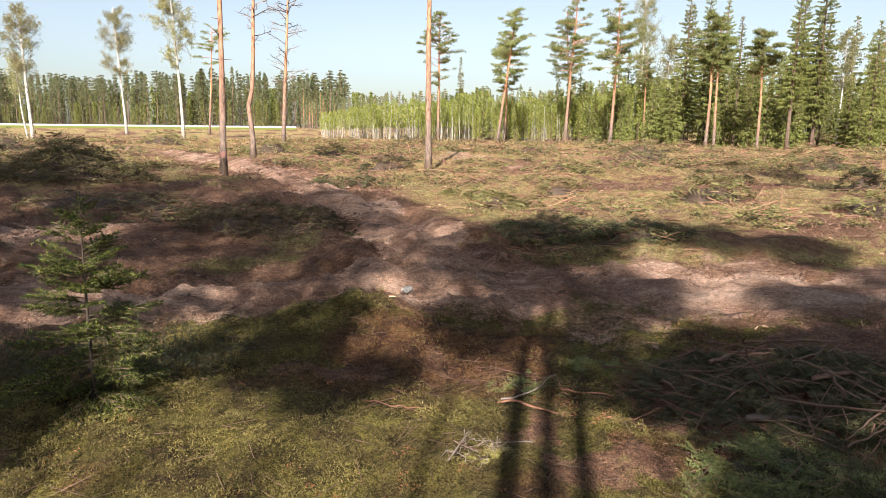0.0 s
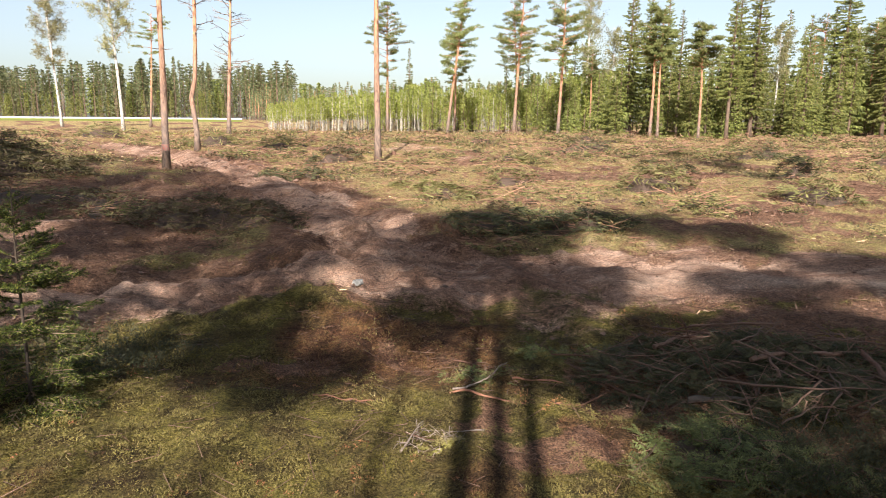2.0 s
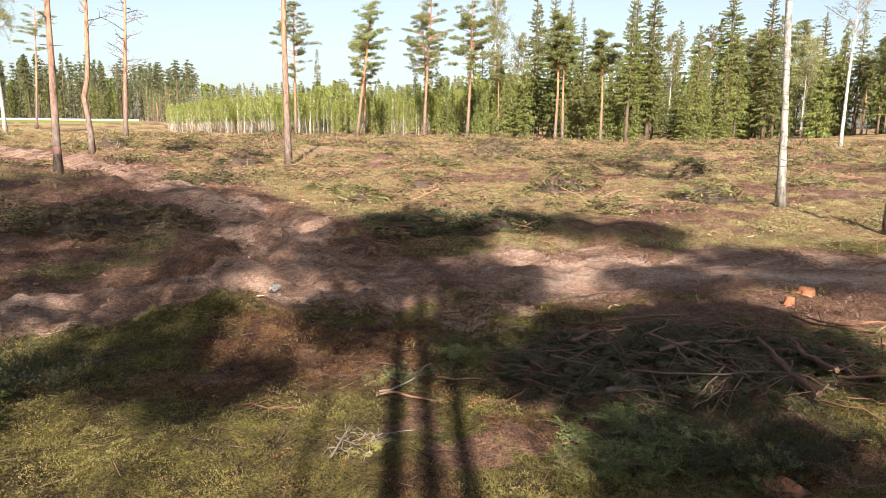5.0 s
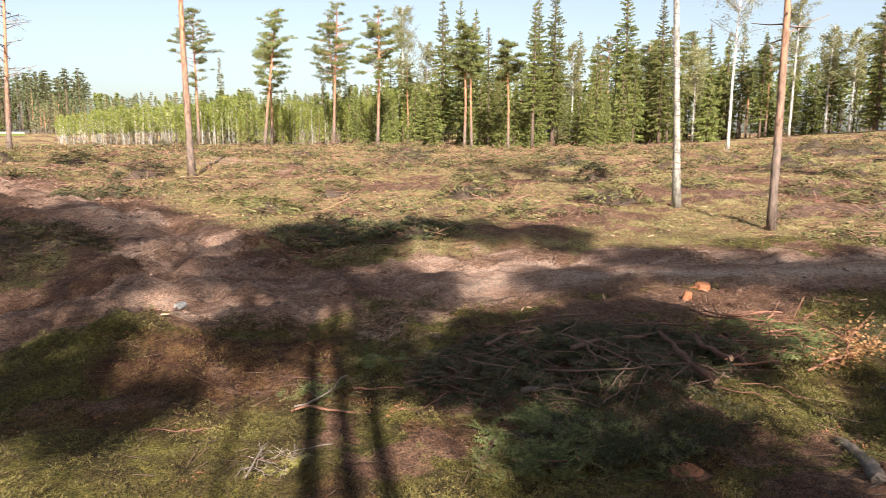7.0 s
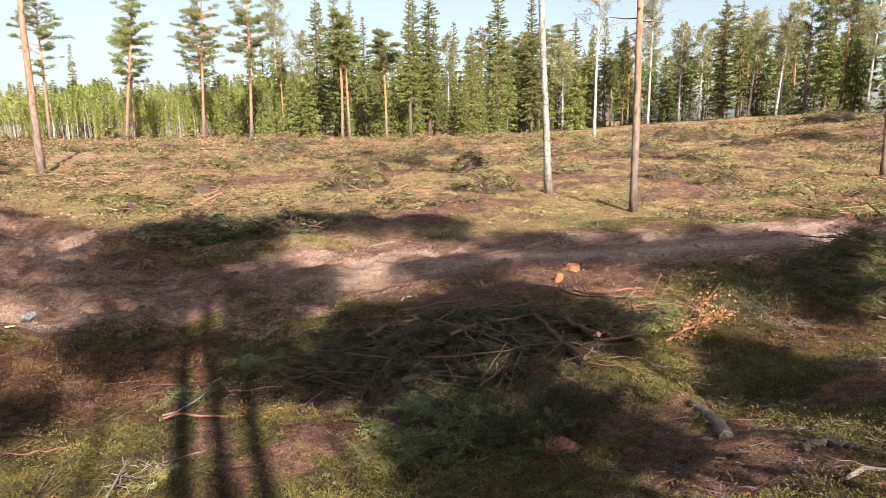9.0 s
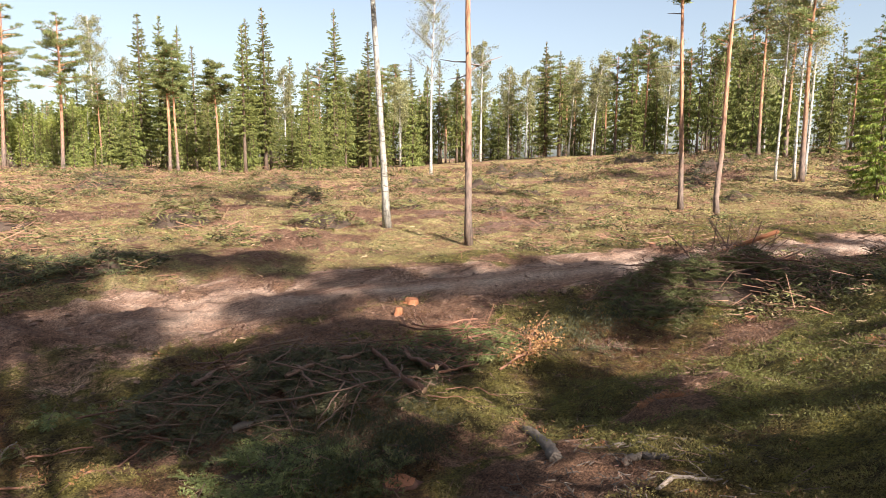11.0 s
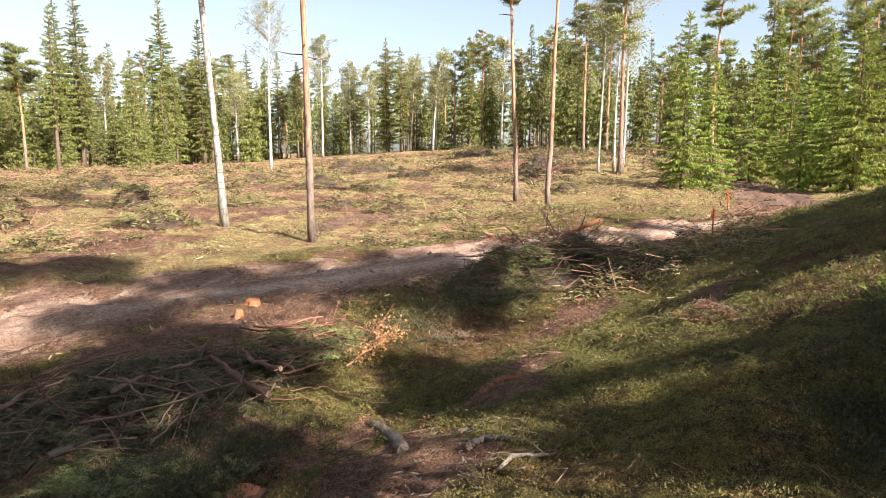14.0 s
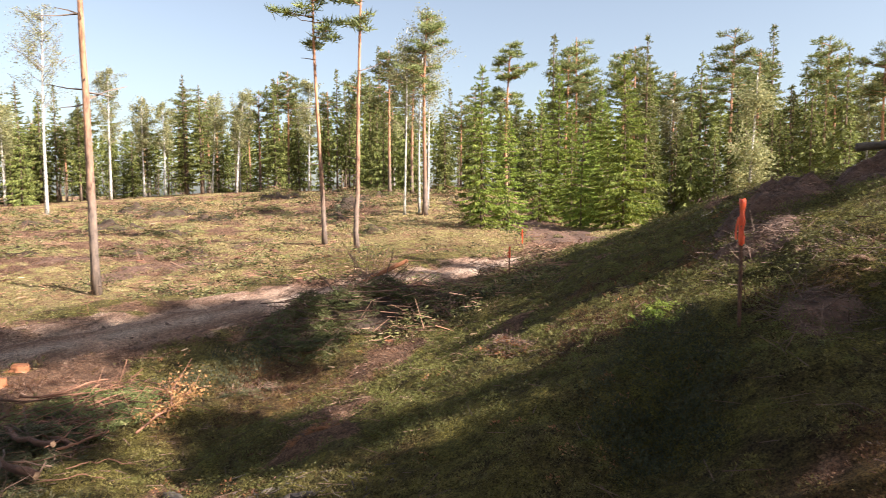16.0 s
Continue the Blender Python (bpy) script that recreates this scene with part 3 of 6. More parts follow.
# ---------- ground ----------
def build_ground():
    rings = np.concatenate([[0.05], np.geomspace(0.35, 2.2, 20), np.geomspace(2.25, 26, 190), np.geomspace(26.6, 110, 75), np.geomspace(114, 3500, 40)])
    turn = np.radians(np.concatenate([np.arange(-42, 114, 0.42), np.arange(114, 318, 3.0)]))
    n, m = len(rings), len(turn)
    x, y = rings[:, None] * np.sin(turn), rings[:, None] * np.cos(turn)
    z = height(x, y)
    s = soil(x, y)
    u = duff(x, y)
    wl = wheel(x, y)
    ru = rusty(x, y)
    r = np.hypot(x, y)
    mossy = (1 - smooth((y - 9.5 + 2.0 * vnoise(x, y, 3, 21)) / 3.5)) * (1 - smooth((r - 22) / 10))
    mossy = np.maximum(mossy, (1 - smooth((y - 2) / 5)) * smooth((x - 2) / 4) * (1 - smooth((r - 25) / 10)))
    i, j = np.meshgrid(np.arange(n - 1), np.arange(m), indexing="ij")
    k = (j + 1) % m
    q = np.stack([i * m + j, i * m + k, (i + 1) * m + k, (i + 1) * m + j], -1)[:, :, ::-1]
    me = mesh_of("ground", np.stack([x, y, z], -1).reshape(-1, 3), q.reshape(-1, 4), M_GROUND, True, {"soil": s.ravel(), "duff": u.ravel(), "mossy": mossy.ravel(), "wheel": wl.ravel(), "rusty": ru.ravel()})
    tagged(new("ground", me), "cleared forest ground with moss, heather, straw grass and bare soil", "ground", kind="structure")
    # the haul road: the worn soil itself, a skin over the ground
    d1, _, _ = along(x, y, ROAD)
    d2, _, _ = along(x, y, SPUR)
    ok = (d1 < 1.9 + 0.4 * vnoise(x, y, 0.9, 33)) & (x > 29.5) & (x < 46) & (r < 75)
    f = q.reshape(-1, 4)
    f = f[ok.ravel()[f].all(1)]
    used, inv = np.unique(f, return_inverse=True)
    v = np.stack([x.ravel()[used], y.ravel()[used], z.ravel()[used] + 0.02], -1)
    tagged(new("wet_track", mesh_of("wet_track", v, inv.reshape(-1, 4), M_SOIL, True)), "dark wet rutted soil where the road enters the spruces", "road", kind="structure")
    for name, d, lab in (("road", d1, "rutted bare-soil haul road with tyre marks"), ("track", d2, "churned brown soil track leading into the clearing")):
        ok = (d < 2.6) & (s > 0.75) & (r > 2) & (r < 75)
        if name == "track":
            ok &= d1 > 2.2
        f = q[:, :, :].reshape(-1, 4)
        f = f[ok.ravel()[f].all(1)]
        used, inv = np.unique(f, return_inverse=True)
        v = np.stack([x.ravel()[used], y.ravel()[used], z.ravel()[used] + 0.006], -1)
        ob = new(name, mesh_of(name, v, inv.reshape(-1, 4), M_GROUND, True, {"soil": s.ravel()[used], "duff": u.ravel()[used], "mossy": mossy.ravel()[used], "wheel": wl.ravel()[used], "rusty": ru.ravel()[used]}))
        tagged(ob, lab, "road", kind="structure")


build_ground()


# ---------- trees ----------
def bent(h, lean, wob, seed, n=12, kink=None):
    """The middle line of a trunk."""
    g = np.random.default_rng(seed)
    t = np.linspace(0, 1, n)
    a, b = g.uniform(-1, 1, 2), g.uniform(0, 6.28, 2)
    p = np.zeros((n, 3))
    p[:, 0] = lean[0] * t + wob * a[0] * np.sin(t * 4.2 + b[0]) * t
    p[:, 1] = lean[1] * t + wob * a[1] * np.sin(t * 3.6 + b[1]) * t
    if kink:
        p[:, 0] += kink[1] * np.exp(-(((t * h - kink[0]) / 0.9) ** 2))
    p[:, 2] = t * h
    return t, p


def trunk_mesh(t, p, r0, mat, sides=8):
    rad = r0 * (1 - 0.86 * t) ** 0.85 + r0 * 0.35 * np.exp(-t * 40)
    v, f = tube(p, rad, sides)
    rel = np.concatenate([np.repeat(t, sides), [0, 1]])
    v = v + np.stack([vnoise(v[:, 2] * 3 + v[:, 1] * 9, v[:, 0] * 9, 1, 5) * r0 * 0.10, vnoise(v[:, 2] * 3 + v[:, 0] * 9, v[:, 1] * 9, 1, 6) * r0 * 0.10, 0 * v[:, 0]], -1)
    return mesh_of("trunk", v, f, mat, True, {"rel": rel})


def limb_lines(t, p, at, az, length, rise, sag, g):
    """Start and end of limbs leaving the trunk at heights at (0 to 1)."""
    a = np.stack([np.interp(at, t, p[:, k]) for k in range(3)], -1)
    d = np.stack([np.sin(az), np.cos(az), rise], -1)
    return a, a + unit(d) * length[:, None] - np.array([0, 0, 1.0]) * (sag * length)[:, None]


def tree_root(name, x, y, label, category, turn=0.0):
    ob = new(name)
    ob.matrix_basis = pose(x, y, ground_z(x, y) - 0.05, 0, 0, turn)
    return tagged(ob, label, category)


def tufts(c, size, per, leaf, seed):
    """Flat clumps of short needle shoots that point out and up."""
    g = np.random.default_rng(seed + 9)
    who = np.repeat(np.arange(len(c)), per)
    o = unit(g.normal(size=(len(who), 3))) * np.sqrt(g.uniform(0, 1, (len(who), 1))) * [1, 1, 0.36]
    at = c[who] + o * size[who][:, None]
    way = o + g.normal(0, 0.4, o.shape) + [0, 0, 0.45]
    return leaves(at, way, g.uniform(0.16, 0.34, len(who)) * leaf, 0.055 * leaf, seed)


def make_pine(x, y, h, r0, seed, label, lean=(0, 0), base=0.55, spread=0.16, dens=1.0, kink=None, dead=0, wob=0.25, leaf=1.0, bark=None, per=44):
    g = np.random.default_rng(seed)
    root = tree_root("pine_tree", x, y, label, "tree")
    t, p = bent(h, lean, wob, seed, 16, kink)
    part("trunk", trunk_mesh(t, p, r0, bark or M_PINE_BARK), root)
    n = int(38 * dens)
    at = base + (0.985 - base) * np.sort(g.uniform(0, 1, n)) ** 0.85
    az = g.uniform(0, 6.28, n)
    prof = np.sin(np.pi * np.clip((at - base) / (1 - base) * 0.8 + 0.16, 0, 1)) ** 0.8
    length = h * spread * prof * g.uniform(0.6, 1.15, n)
    rise = g.uniform(-0.1, 0.35, n) + 0.7 * (at - base)
    a, b = limb_lines(t, p, at, az, length, rise, 0.02, g)
    part("branchwork", mesh_of("branchwork", *sticks(a, b, r0 * 0.26, r0 * 0.08, 0.1, seed), M_PINE_BARK, True, {"rel": np.full(n * 9, 1.0)}), root)
    # needle tufts gathered in flat plates towards the ends of the limbs
    m = np.maximum(2, (6.5 * length / (h * spread)).astype(int))
    who = np.repeat(np.arange(n), m)
    c = a[who] + (b - a)[who] * g.uniform(0.3, 1.04, (len(who), 1)) + g.normal(0, 1, (len(who), 3)) * [0.30, 0.30, 0.07] * (0.04 * h)
    size = 0.026 * h * g.uniform(0.55, 1.2, len(who))
    crown_mesh = mesh_of("crown", *tufts(c, size, per, leaf, seed), M_PINE)
    part("crown", crown_mesh, root)
    if dead:
        at = g.uniform(0.25, base + 0.1, dead)
        a, b = limb_lines(t, p, at, g.uniform(0, 6.28, dead), g.uniform(0.3, 1.3, dead), g.uniform(-0.2, 0.5, dead), 0.05, g)
        part("dead_branchwork", mesh_of("dead_branchwork", *sticks(a, b, 0.028, 0.009, 0.15, seed), M_DEAD), root)
    return root


def make_snag(x, y, h, r0, seed, label, lean=(0, 0), base=0.35, n=46, kink=None):
    """A pine that has lost nearly all its needles: bare crooked limbs with side twigs."""
    g = np.random.default_rng(seed)
    root = tree_root("pine_tree", x, y, label, "tree")
    t, p = bent(h, lean, 0.25, seed, 16, kink)
    part("trunk", trunk_mesh(t, p, r0, M_PINE_BARK), root)
    at = base + (0.97 - base) * g.uniform(0, 1, n)
    length = h * 0.17 * g.uniform(0.4, 1.1, n) * (0.55 + 0.6 * (at - base))
    a, b = limb_lines(t, p, at, g.uniform(0, 6.28, n), length, g.uniform(0.1, 0.7, n), 0.08, g)
    s, e = [a], [b]
    for _ in range(4):
        k = g.uniform(0.35, 0.95, (n, 1))
        c = a + (b - a) * k
        s.append(c)
        e.append(c + unit((b - a) + g.normal(0, 1, (n, 3)) * length[:, None] * 0.55) * length[:, None] * g.uniform(0.2, 0.5, (n, 1)))
    rad = np.concatenate([np.full(n, r0 * 0.22)] + [np.full(n, r0 * 0.09)] * 4)
    part("branchwork", mesh_of("branchwork", *sticks(np.concatenate(s), np.concatenate(e), rad, rad * 0.4, 0.14, seed), M_DEAD), root)
    top = at > 0.72
    c = np.repeat(e[1][top], 12, 0) + g.normal(0, 0.22, (top.sum() * 12, 3))
    part("crown", mesh_of("crown", *leaves(c, g.normal(size=c.shape), 0.3, 0.08, seed), M_PINE), root)
    return root


def make_spruce(x, y, h, r0, seed, label, lean=(0, 0), base=0.12, wide=0.15, mat=None, step=0.34, leaf=1.0, dens=1.0, bark=None, fine=2.4):
    g = np.random.default_rng(seed)
    root = tree_root("spruce_tree", x, y, label, "tree")
    t, p = bent(h, lean, 0.12, seed, 12)
    part("trunk", trunk_mesh(t, p, r0, bark or M_SPRUCE_BARK), root)
    zs = np.arange(base * h, h * 0.985, step)
    at, az, length = [], [], []
    for z in zs:
        u = z / h
        k = int(g.integers(5, 8))
        at += list(np.clip(u + g.normal(0, 0.014, k), 0, 0.99))
        az += list(g.uniform(0, 6.28) + np.arange(k) * 6.283 / k + g.normal(0, 0.25, k))
        full = h * wide * (1 - u) ** 0.75 * (0.72 + 0.28 * smooth((u - base) / 0.12)) + 0.12
        length += list(full * g.uniform(0.6, 1.12, k) * (1 + 0.15 * math.sin(z * 2.1 + seed)))
    at, az, length = np.array(at), np.array(az), np.array(length)
    n = len(at)
    a, b = limb_lines(t, p, at, az, length, 0.10 + 0.9 * (at - 0.55).clip(0), 0.32 * (1 - at) + 0.02, g)
    part("branchwork", mesh_of("branchwork", *twigs_of(a[::3], b[::3], 0.015 + 0.01 * length[::3], 0.006, seed), M_SPRUCE_BARK, False, {"rel": np.full((n + 2) // 3 * 6, 0.8)}), root)
    # drooping sprays along each limb
    per = np.maximum(6, (length / (0.052 * leaf) * dens * fine).astype(int))
    who = np.repeat(np.arange(n), per)
    u = g.uniform(0.08, 1.0, len(who)) ** 0.85
    c = a[who] + (b[who] - a[who]) * u[:, None] + np.array([0, 0, 1]) * (0.22 * length[who] * (u - 0.5) ** 2 - 0.02)[:, None]
    out = unit(b - a)[who]
    side = unit(np.cross(out, [0, 0, 1.0])) * g.choice([-1, 1], len(who))[:, None]
    c = c + side * (g.uniform(0, 0.22, len(who)) * length[who] * (1.05 - u))[:, None]
    w = out * g.uniform(0.2, 0.9, (len(who), 1)) + side * g.uniform(0.0, 0.8, (len(who), 1)) * (1.1 - u[:, None]) - np.array([0, 0, 1]) * g.uniform(0.1, 1.3, (len(who), 1))
    size = leaf * (0.22 + 0.22 * np.clip(length[who], 0, 2.2) / 2.2) * g.uniform(0.7, 1.25, len(who)) / fine ** 0.4
    v = leaves(c, w, size, size * (0.46 - 0.06 * fine), seed)
    top = p[-1] + np.zeros((8, 3)) - [0, 0, 0.35]
    v2 = leaves(top + g.normal(0, 0.04, (8, 3)), g.normal(size=(8, 3)) * [0.4, 0.4, 0.2] + [0, 0, 1], 0.5, 0.1, seed)
    part("crown", mesh_of("crown", *join([v, v2]), mat or M_SPRUCE), root)
    return root


def make_birch(x, y, h, r0, seed, label, lean=(0, 0), base=0.45, spread=0.13, n_leaf=2600, mat=None, bark=None, leaf=0.2, limbs=40):
    n_leaf, leaf, spread = int(n_leaf * 3.2), leaf * 0.58, spread * 1.3
    g = np.random.default_rng(seed)
    root = tree_root("birch_tree", x, y, label, "tree")
    t, p = bent(h, lean, 0.3, seed, 14)
    part("trunk", trunk_mesh(t, p, r0, bark or M_BIRCH_BARK), root)
    at = base + (0.98 - base) * g.uniform(0, 1, limbs)
    length = h * spread * g.uniform(0.5, 1.2, limbs) * np.sin(np.pi * np.clip((at - base) / (1 - base) * 0.75 + 0.22, 0, 1)) ** 0.7
    a, b = limb_lines(t, p, at, g.uniform(0, 6.28, limbs), length, g.uniform(0.5, 1.3, limbs), 0.0, g)
    s, e = [a], [b]
    for _ in range(3):
        k = g.uniform(0.3, 0.9, (limbs, 1))
        c = a + (b - a) * k
        s.append(c)
        e.append(c + unit((b - a) * 0.6 + g.normal(0, 1, (limbs, 3)) * length[:, None] * 0.6) * length[:, None] * g.uniform(0.25, 0.6, (limbs, 1)) - [0, 0, 0.15])
    s, e = np.concatenate(s), np.concatenate(e)
    rad = np.concatenate([np.full(limbs, r0 * 0.2), np.full(3 * limbs, r0 * 0.09)])
    part("branchwork", mesh_of("branchwork", *twigs_of(s, e, rad, rad * 0.4, seed), M_DEAD, False, {"rel": np.full(len(s) * 6, 0.5)}), root)
    who = g.integers(0, len(s), n_leaf)
    c = s[who] + (e[who] - s[who]) * g.uniform(0.25, 1.1, (n_leaf, 1)) + g.normal(0, 0.16, (n_leaf, 3)) - np.array([0, 0, 1]) * g.exponential(0.16, (n_leaf, 1))
    part("crown", mesh_of("crown", *leaves(c, g.normal(size=(n_leaf, 3)) - [0, 0, 0.5], g.uniform(0.7, 1.2, n_leaf) * leaf, leaf * 0.8, seed), mat or M_BIRCH), root)
    return root


def again(ob, x, y, size=1.0, tall=1.0, turn=0.0, label="", group=""):
    """One more tree of the same growth."""
    c = copy_thing(ob, pose(x, y, ground_z(x, y) - 0.05, 0, 0, turn))
    c.scale = (size, size, size * tall)
    return tagged(c, label, group=group)


# standing seed trees in the clearing
tree_pa = make_pine(-8.6, 25.8, 15.5, 0.135, 11, "tall slim pine with bare trunk kept standing in the clearing", lean=(0.15, 0.2), base=0.62, dead=14)
make_snag(-11.3, 39.3, 15.5, 0.16, 12, "crooked sparse pine with bare limbs in the clearing", lean=(0.5, 0.2), base=0.42, kink=(2.9, -0.28), n=30)
make_snag(-14.2, 58.8, 17.0, 0.19, 13, "dying pine with a wide bare crown in the clearing", lean=(0.9, 0.0), base=0.3, n=70)
make_pine(-0.7, 30.7, 16.5, 0.15, 14, "straight lone pine with orange upper bark in the clearing", lean=(-0.05, 0.3), base=0.6, dead=7)
make_birch(13.6, 16.7, 16.5, 0.115, 15, "pale grey birch with bare trunk kept standing in the clearing", lean=(-0.75, 0.3), base=0.55, n_leaf=1500, bark=M_GREY_BARK, leaf=0.16, spread=0.15)
make_pine(13.4, 12.8, 15.5, 0.10, 16, "slim pine with flaking orange bark beside the road", lean=(-0.1, 0.2), base=0.62, dens=0.7, dead=16)
make_pine(25.0, 12.3, 12.5, 0.105, 17, "slim orange-barked pine with a small crown in the clearing", lean=(-0.2, 0.3), base=0.66, spread=0.11, dens=0.5, dead=8)
make_pine(24.3, 10.5, 12.5, 0.11, 18, "leaning orange-barked pine with a curved foot in the clearing", lean=(0.75, 0.1), base=0.68, spread=0.12, dens=0.5, dead=6, kink=(1.0, -0.22))
make_birch(44.9, 48.5, 17.5, 0.15, 19, "tall thin birch with a sparse crown in the clearing", lean=(0.4, 0.2), base=0.5, n_leaf=1300, leaf=0.2, spread=0.16)

# marking paint low on the trunk
ring = np.linspace(0.75, 1.0, 6)
part("paint_mark", mesh_of("paint_mark", *tube(np.column_stack([0.004 * ring, 0.006 * ring, ring]), 0.150 - 0.006 * ring, 10, False), M_PAINT, True), tree_pa, "faded red paint mark")

# birches and a small pine on the far left of the clearing
make_birch(-45.5, 73.7, 14.1, 0.2, 21, "yellowing birch with forked crown near the far road", lean=(-0.5, 0), base=0.42, n_leaf=2000, leaf=0.26, spread=0.16)
make_birch(-50.4, 105.9, 19.3, 0.22, 22, "white-stemmed birch with a narrow pale crown", lean=(-0.8, 0), base=0.45, n_leaf=2300, leaf=0.3)
make_birch(-33.6, 86.0, 19.2, 0.22, 23, "tall white-stemmed birch with a rounded pale crown", lean=(-0.6, 0), base=0.45, n_leaf=2600, leaf=0.28)
make_pine(-37.9, 107.6, 17.2, 0.19, 24, "thin dark pine with a sparse flat crown", lean=(1.4, 0), base=0.62, dens=0.6)
make_birch(-47.5, 76.0, 9.5, 0.1, 25, "small thin birch beside a taller one", lean=(-1.2, 0), base=0.5, n_leaf=500, leaf=0.24)

# the near edge of the wood, one by one
PINES = [(-0.9, 93.4, 17.0, 0.3), (6.4, 79.7, 15.4, 1.7), (7.8, 85.9, 13.6, 0.4), (15.5, 85.5, 17.6, 0.8), (17.5, 92.5, 17.1, -1.0),
         (17.9, 71.9, 15.2, 0.4), (25.7, 65.5, 12.6, 0.2), (26.4, 65.2, 11.5, -0.2), (28.3, 60.2, 10.5, -0.2), (79.5, 96.6, 18.5, 0.7),
         (53.5, 20.3, 12.4, -0.3), (55.5, 19.0, 12.2, 0.4), (40.1, 12.8, 12.6, 0.3), (37.4, 7.0, 10.2, -0.4), (51.0, 5.1, 11.8, -0.6)]
for k, (x, y, h, ln) in enumerate(PINES):
    make_pine(x, y, h, 0.012 * h + 0.01, 100 + k, "mature pine with bare orange trunk at the edge of the wood", lean=(ln, 0), base=0.42 if k < 6 else 0.6, spread=0.17 if k < 10 else 0.13, dens=1.3 if k < 10 else 0.8, leaf=1.1 if k < 10 else 0.9)
SPRUCES = [(26.0, 73.6, 16.3, 0.10), (30.1, 78.7, 17.5, 0.16), (31.1, 75.8, 16.2, 0.18), (31.8, 73.4, 13.8, 0.14), (33.4, 64.9, 15.2, 0.3),
           (38.8, 70.3, 18.5, 0.14), (37.2, 71.0, 17.2, 0.22), (43.0, 67.5, 12.6, 0.08), (53.3, 76.8, 21.5, 0.36), (60.0, 78.1, 19.5, 0.12), (82.6, 94.6, 19.3, 0.1),
           (77.2, 59.2, 16.2, 0.1), (76.6, 56.2, 14.5, 0.14), (77.2, 45.3, 13.4, 0.1)]
for k, (x, y, h, b) in enumerate(SPRUCES):
    make_spruce(x, y, h, 0.011 * h + 0.02, 200 + k, "tall dark spruce with drooping branches at the edge of the wood", lean=(0.2 - 0.05 * k, 0), base=b, wide=0.15, leaf=1.0, step=0.4)
for k, (x, y, h, b, w) in enumerate([(34.0, 7.7, 8.6, 0.02, 0.19), (35.6, 6.6, 6.4, 0.02, 0.21), (49.4, 5.5, 11.0, 0.03, 0.16), (50.6, 2.5, 9.6, 0.03, 0.18), (44.0, 4.0, 8.0, 0.02, 0.19), (38.2, 0.6, 9.7, 0.02, 0.23), (43.0, 5.9, 8.4, 0.02, 0.19),
                                     (39.6, 3.0, 6.2, 0.02, 0.22), (41.0, 1.6, 7.4, 0.02, 0.2)]):
    make_spruce(x, y, h, 0.009 * h, 230 + k, "bright green bushy spruce beside the wet track", base=b, wide=w, mat=M_BRIGHT, leaf=0.62, step=0.24, dens=1.1, fine=1.8)
make_spruce(46.5, -0.6, 12.4, 0.13, 245, "tall narrow dark spruce above the bright ones", base=0.05, wide=0.12, leaf=0.8, step=0.34)
for k, (x, y, h, ln, nl) in enumerate([(26.9, 91.8, 18.9, -0.5, 2400), (76.2, 71.0, 18.3, 0.2, 2200), (77.6, 55.4, 13.6, 1.3, 1300), (76.3, 50.7, 13.8, 1.9, 1300),
                                       (78.0, 41.0, 14.3, 0.6, 2200), (40.5, 13.3, 12.8, 0.2, 900), (41.3, 13.0, 13.0, 0.8, 900), (39.6, 14.0, 11.8, 0.6, 700)]):
    make_birch(x, y, h, (0.0065 if 39 < x < 42 else 0.010) * h, 260 + k, "white-barked birch with thin yellowish leaves at the wood's edge", lean=(ln, 0), base=0.42, n_leaf=nl, leaf=0.26 if x > 60 or x < 30 else 0.19)

# trees filling the wood behind its edge
spruce_a = make_spruce(48.0, 80.0, 15, 0.16, 300, "dark spruce standing inside the wood", base=0.08, wide=0.15, leaf=1.25, step=0.5, dens=0.8, fine=1.25)
spruce_b = make_spruce(66.0, 84.0, 17, 0.18, 301, "dark spruce standing inside the wood", base=0.22, wide=0.12, leaf=1.25, step=0.52, dens=0.8, fine=1.25)
spruce_c = make_spruce(70.0, 80.0, 12, 0.13, 302, "dark spruce standing inside the wood", base=0.03, wide=0.18, leaf=1.25, step=0.48, dens=0.8, fine=1.25)
pine_a = make_pine(58.0, 88.0, 16, 0.18, 303, "slender pine standing inside the wood", base=0.6, dens=0.9, leaf=1.5, per=24)
pine_b = make_pine(72.0, 90.0, 17, 0.19, 304, "slender pine standing inside the wood", base=0.68, dens=0.8, leaf=1.5, per=24)
birch_a = make_birch(64.0, 90.0, 15, 0.14, 305, "pale birch standing inside the wood", n_leaf=1300, leaf=0.34)
poles = make_spruce(60.0, 92.0, 13, 0.10, 306, "thin half-bare spruce pole inside the wood", base=0.5, wide=0.10, leaf=1.2, step=0.5, dens=0.8, fine=1.25)
KINDS = [spruce_a, spruce_b, spruce_c, pine_a, pine_b, birch_a, poles]


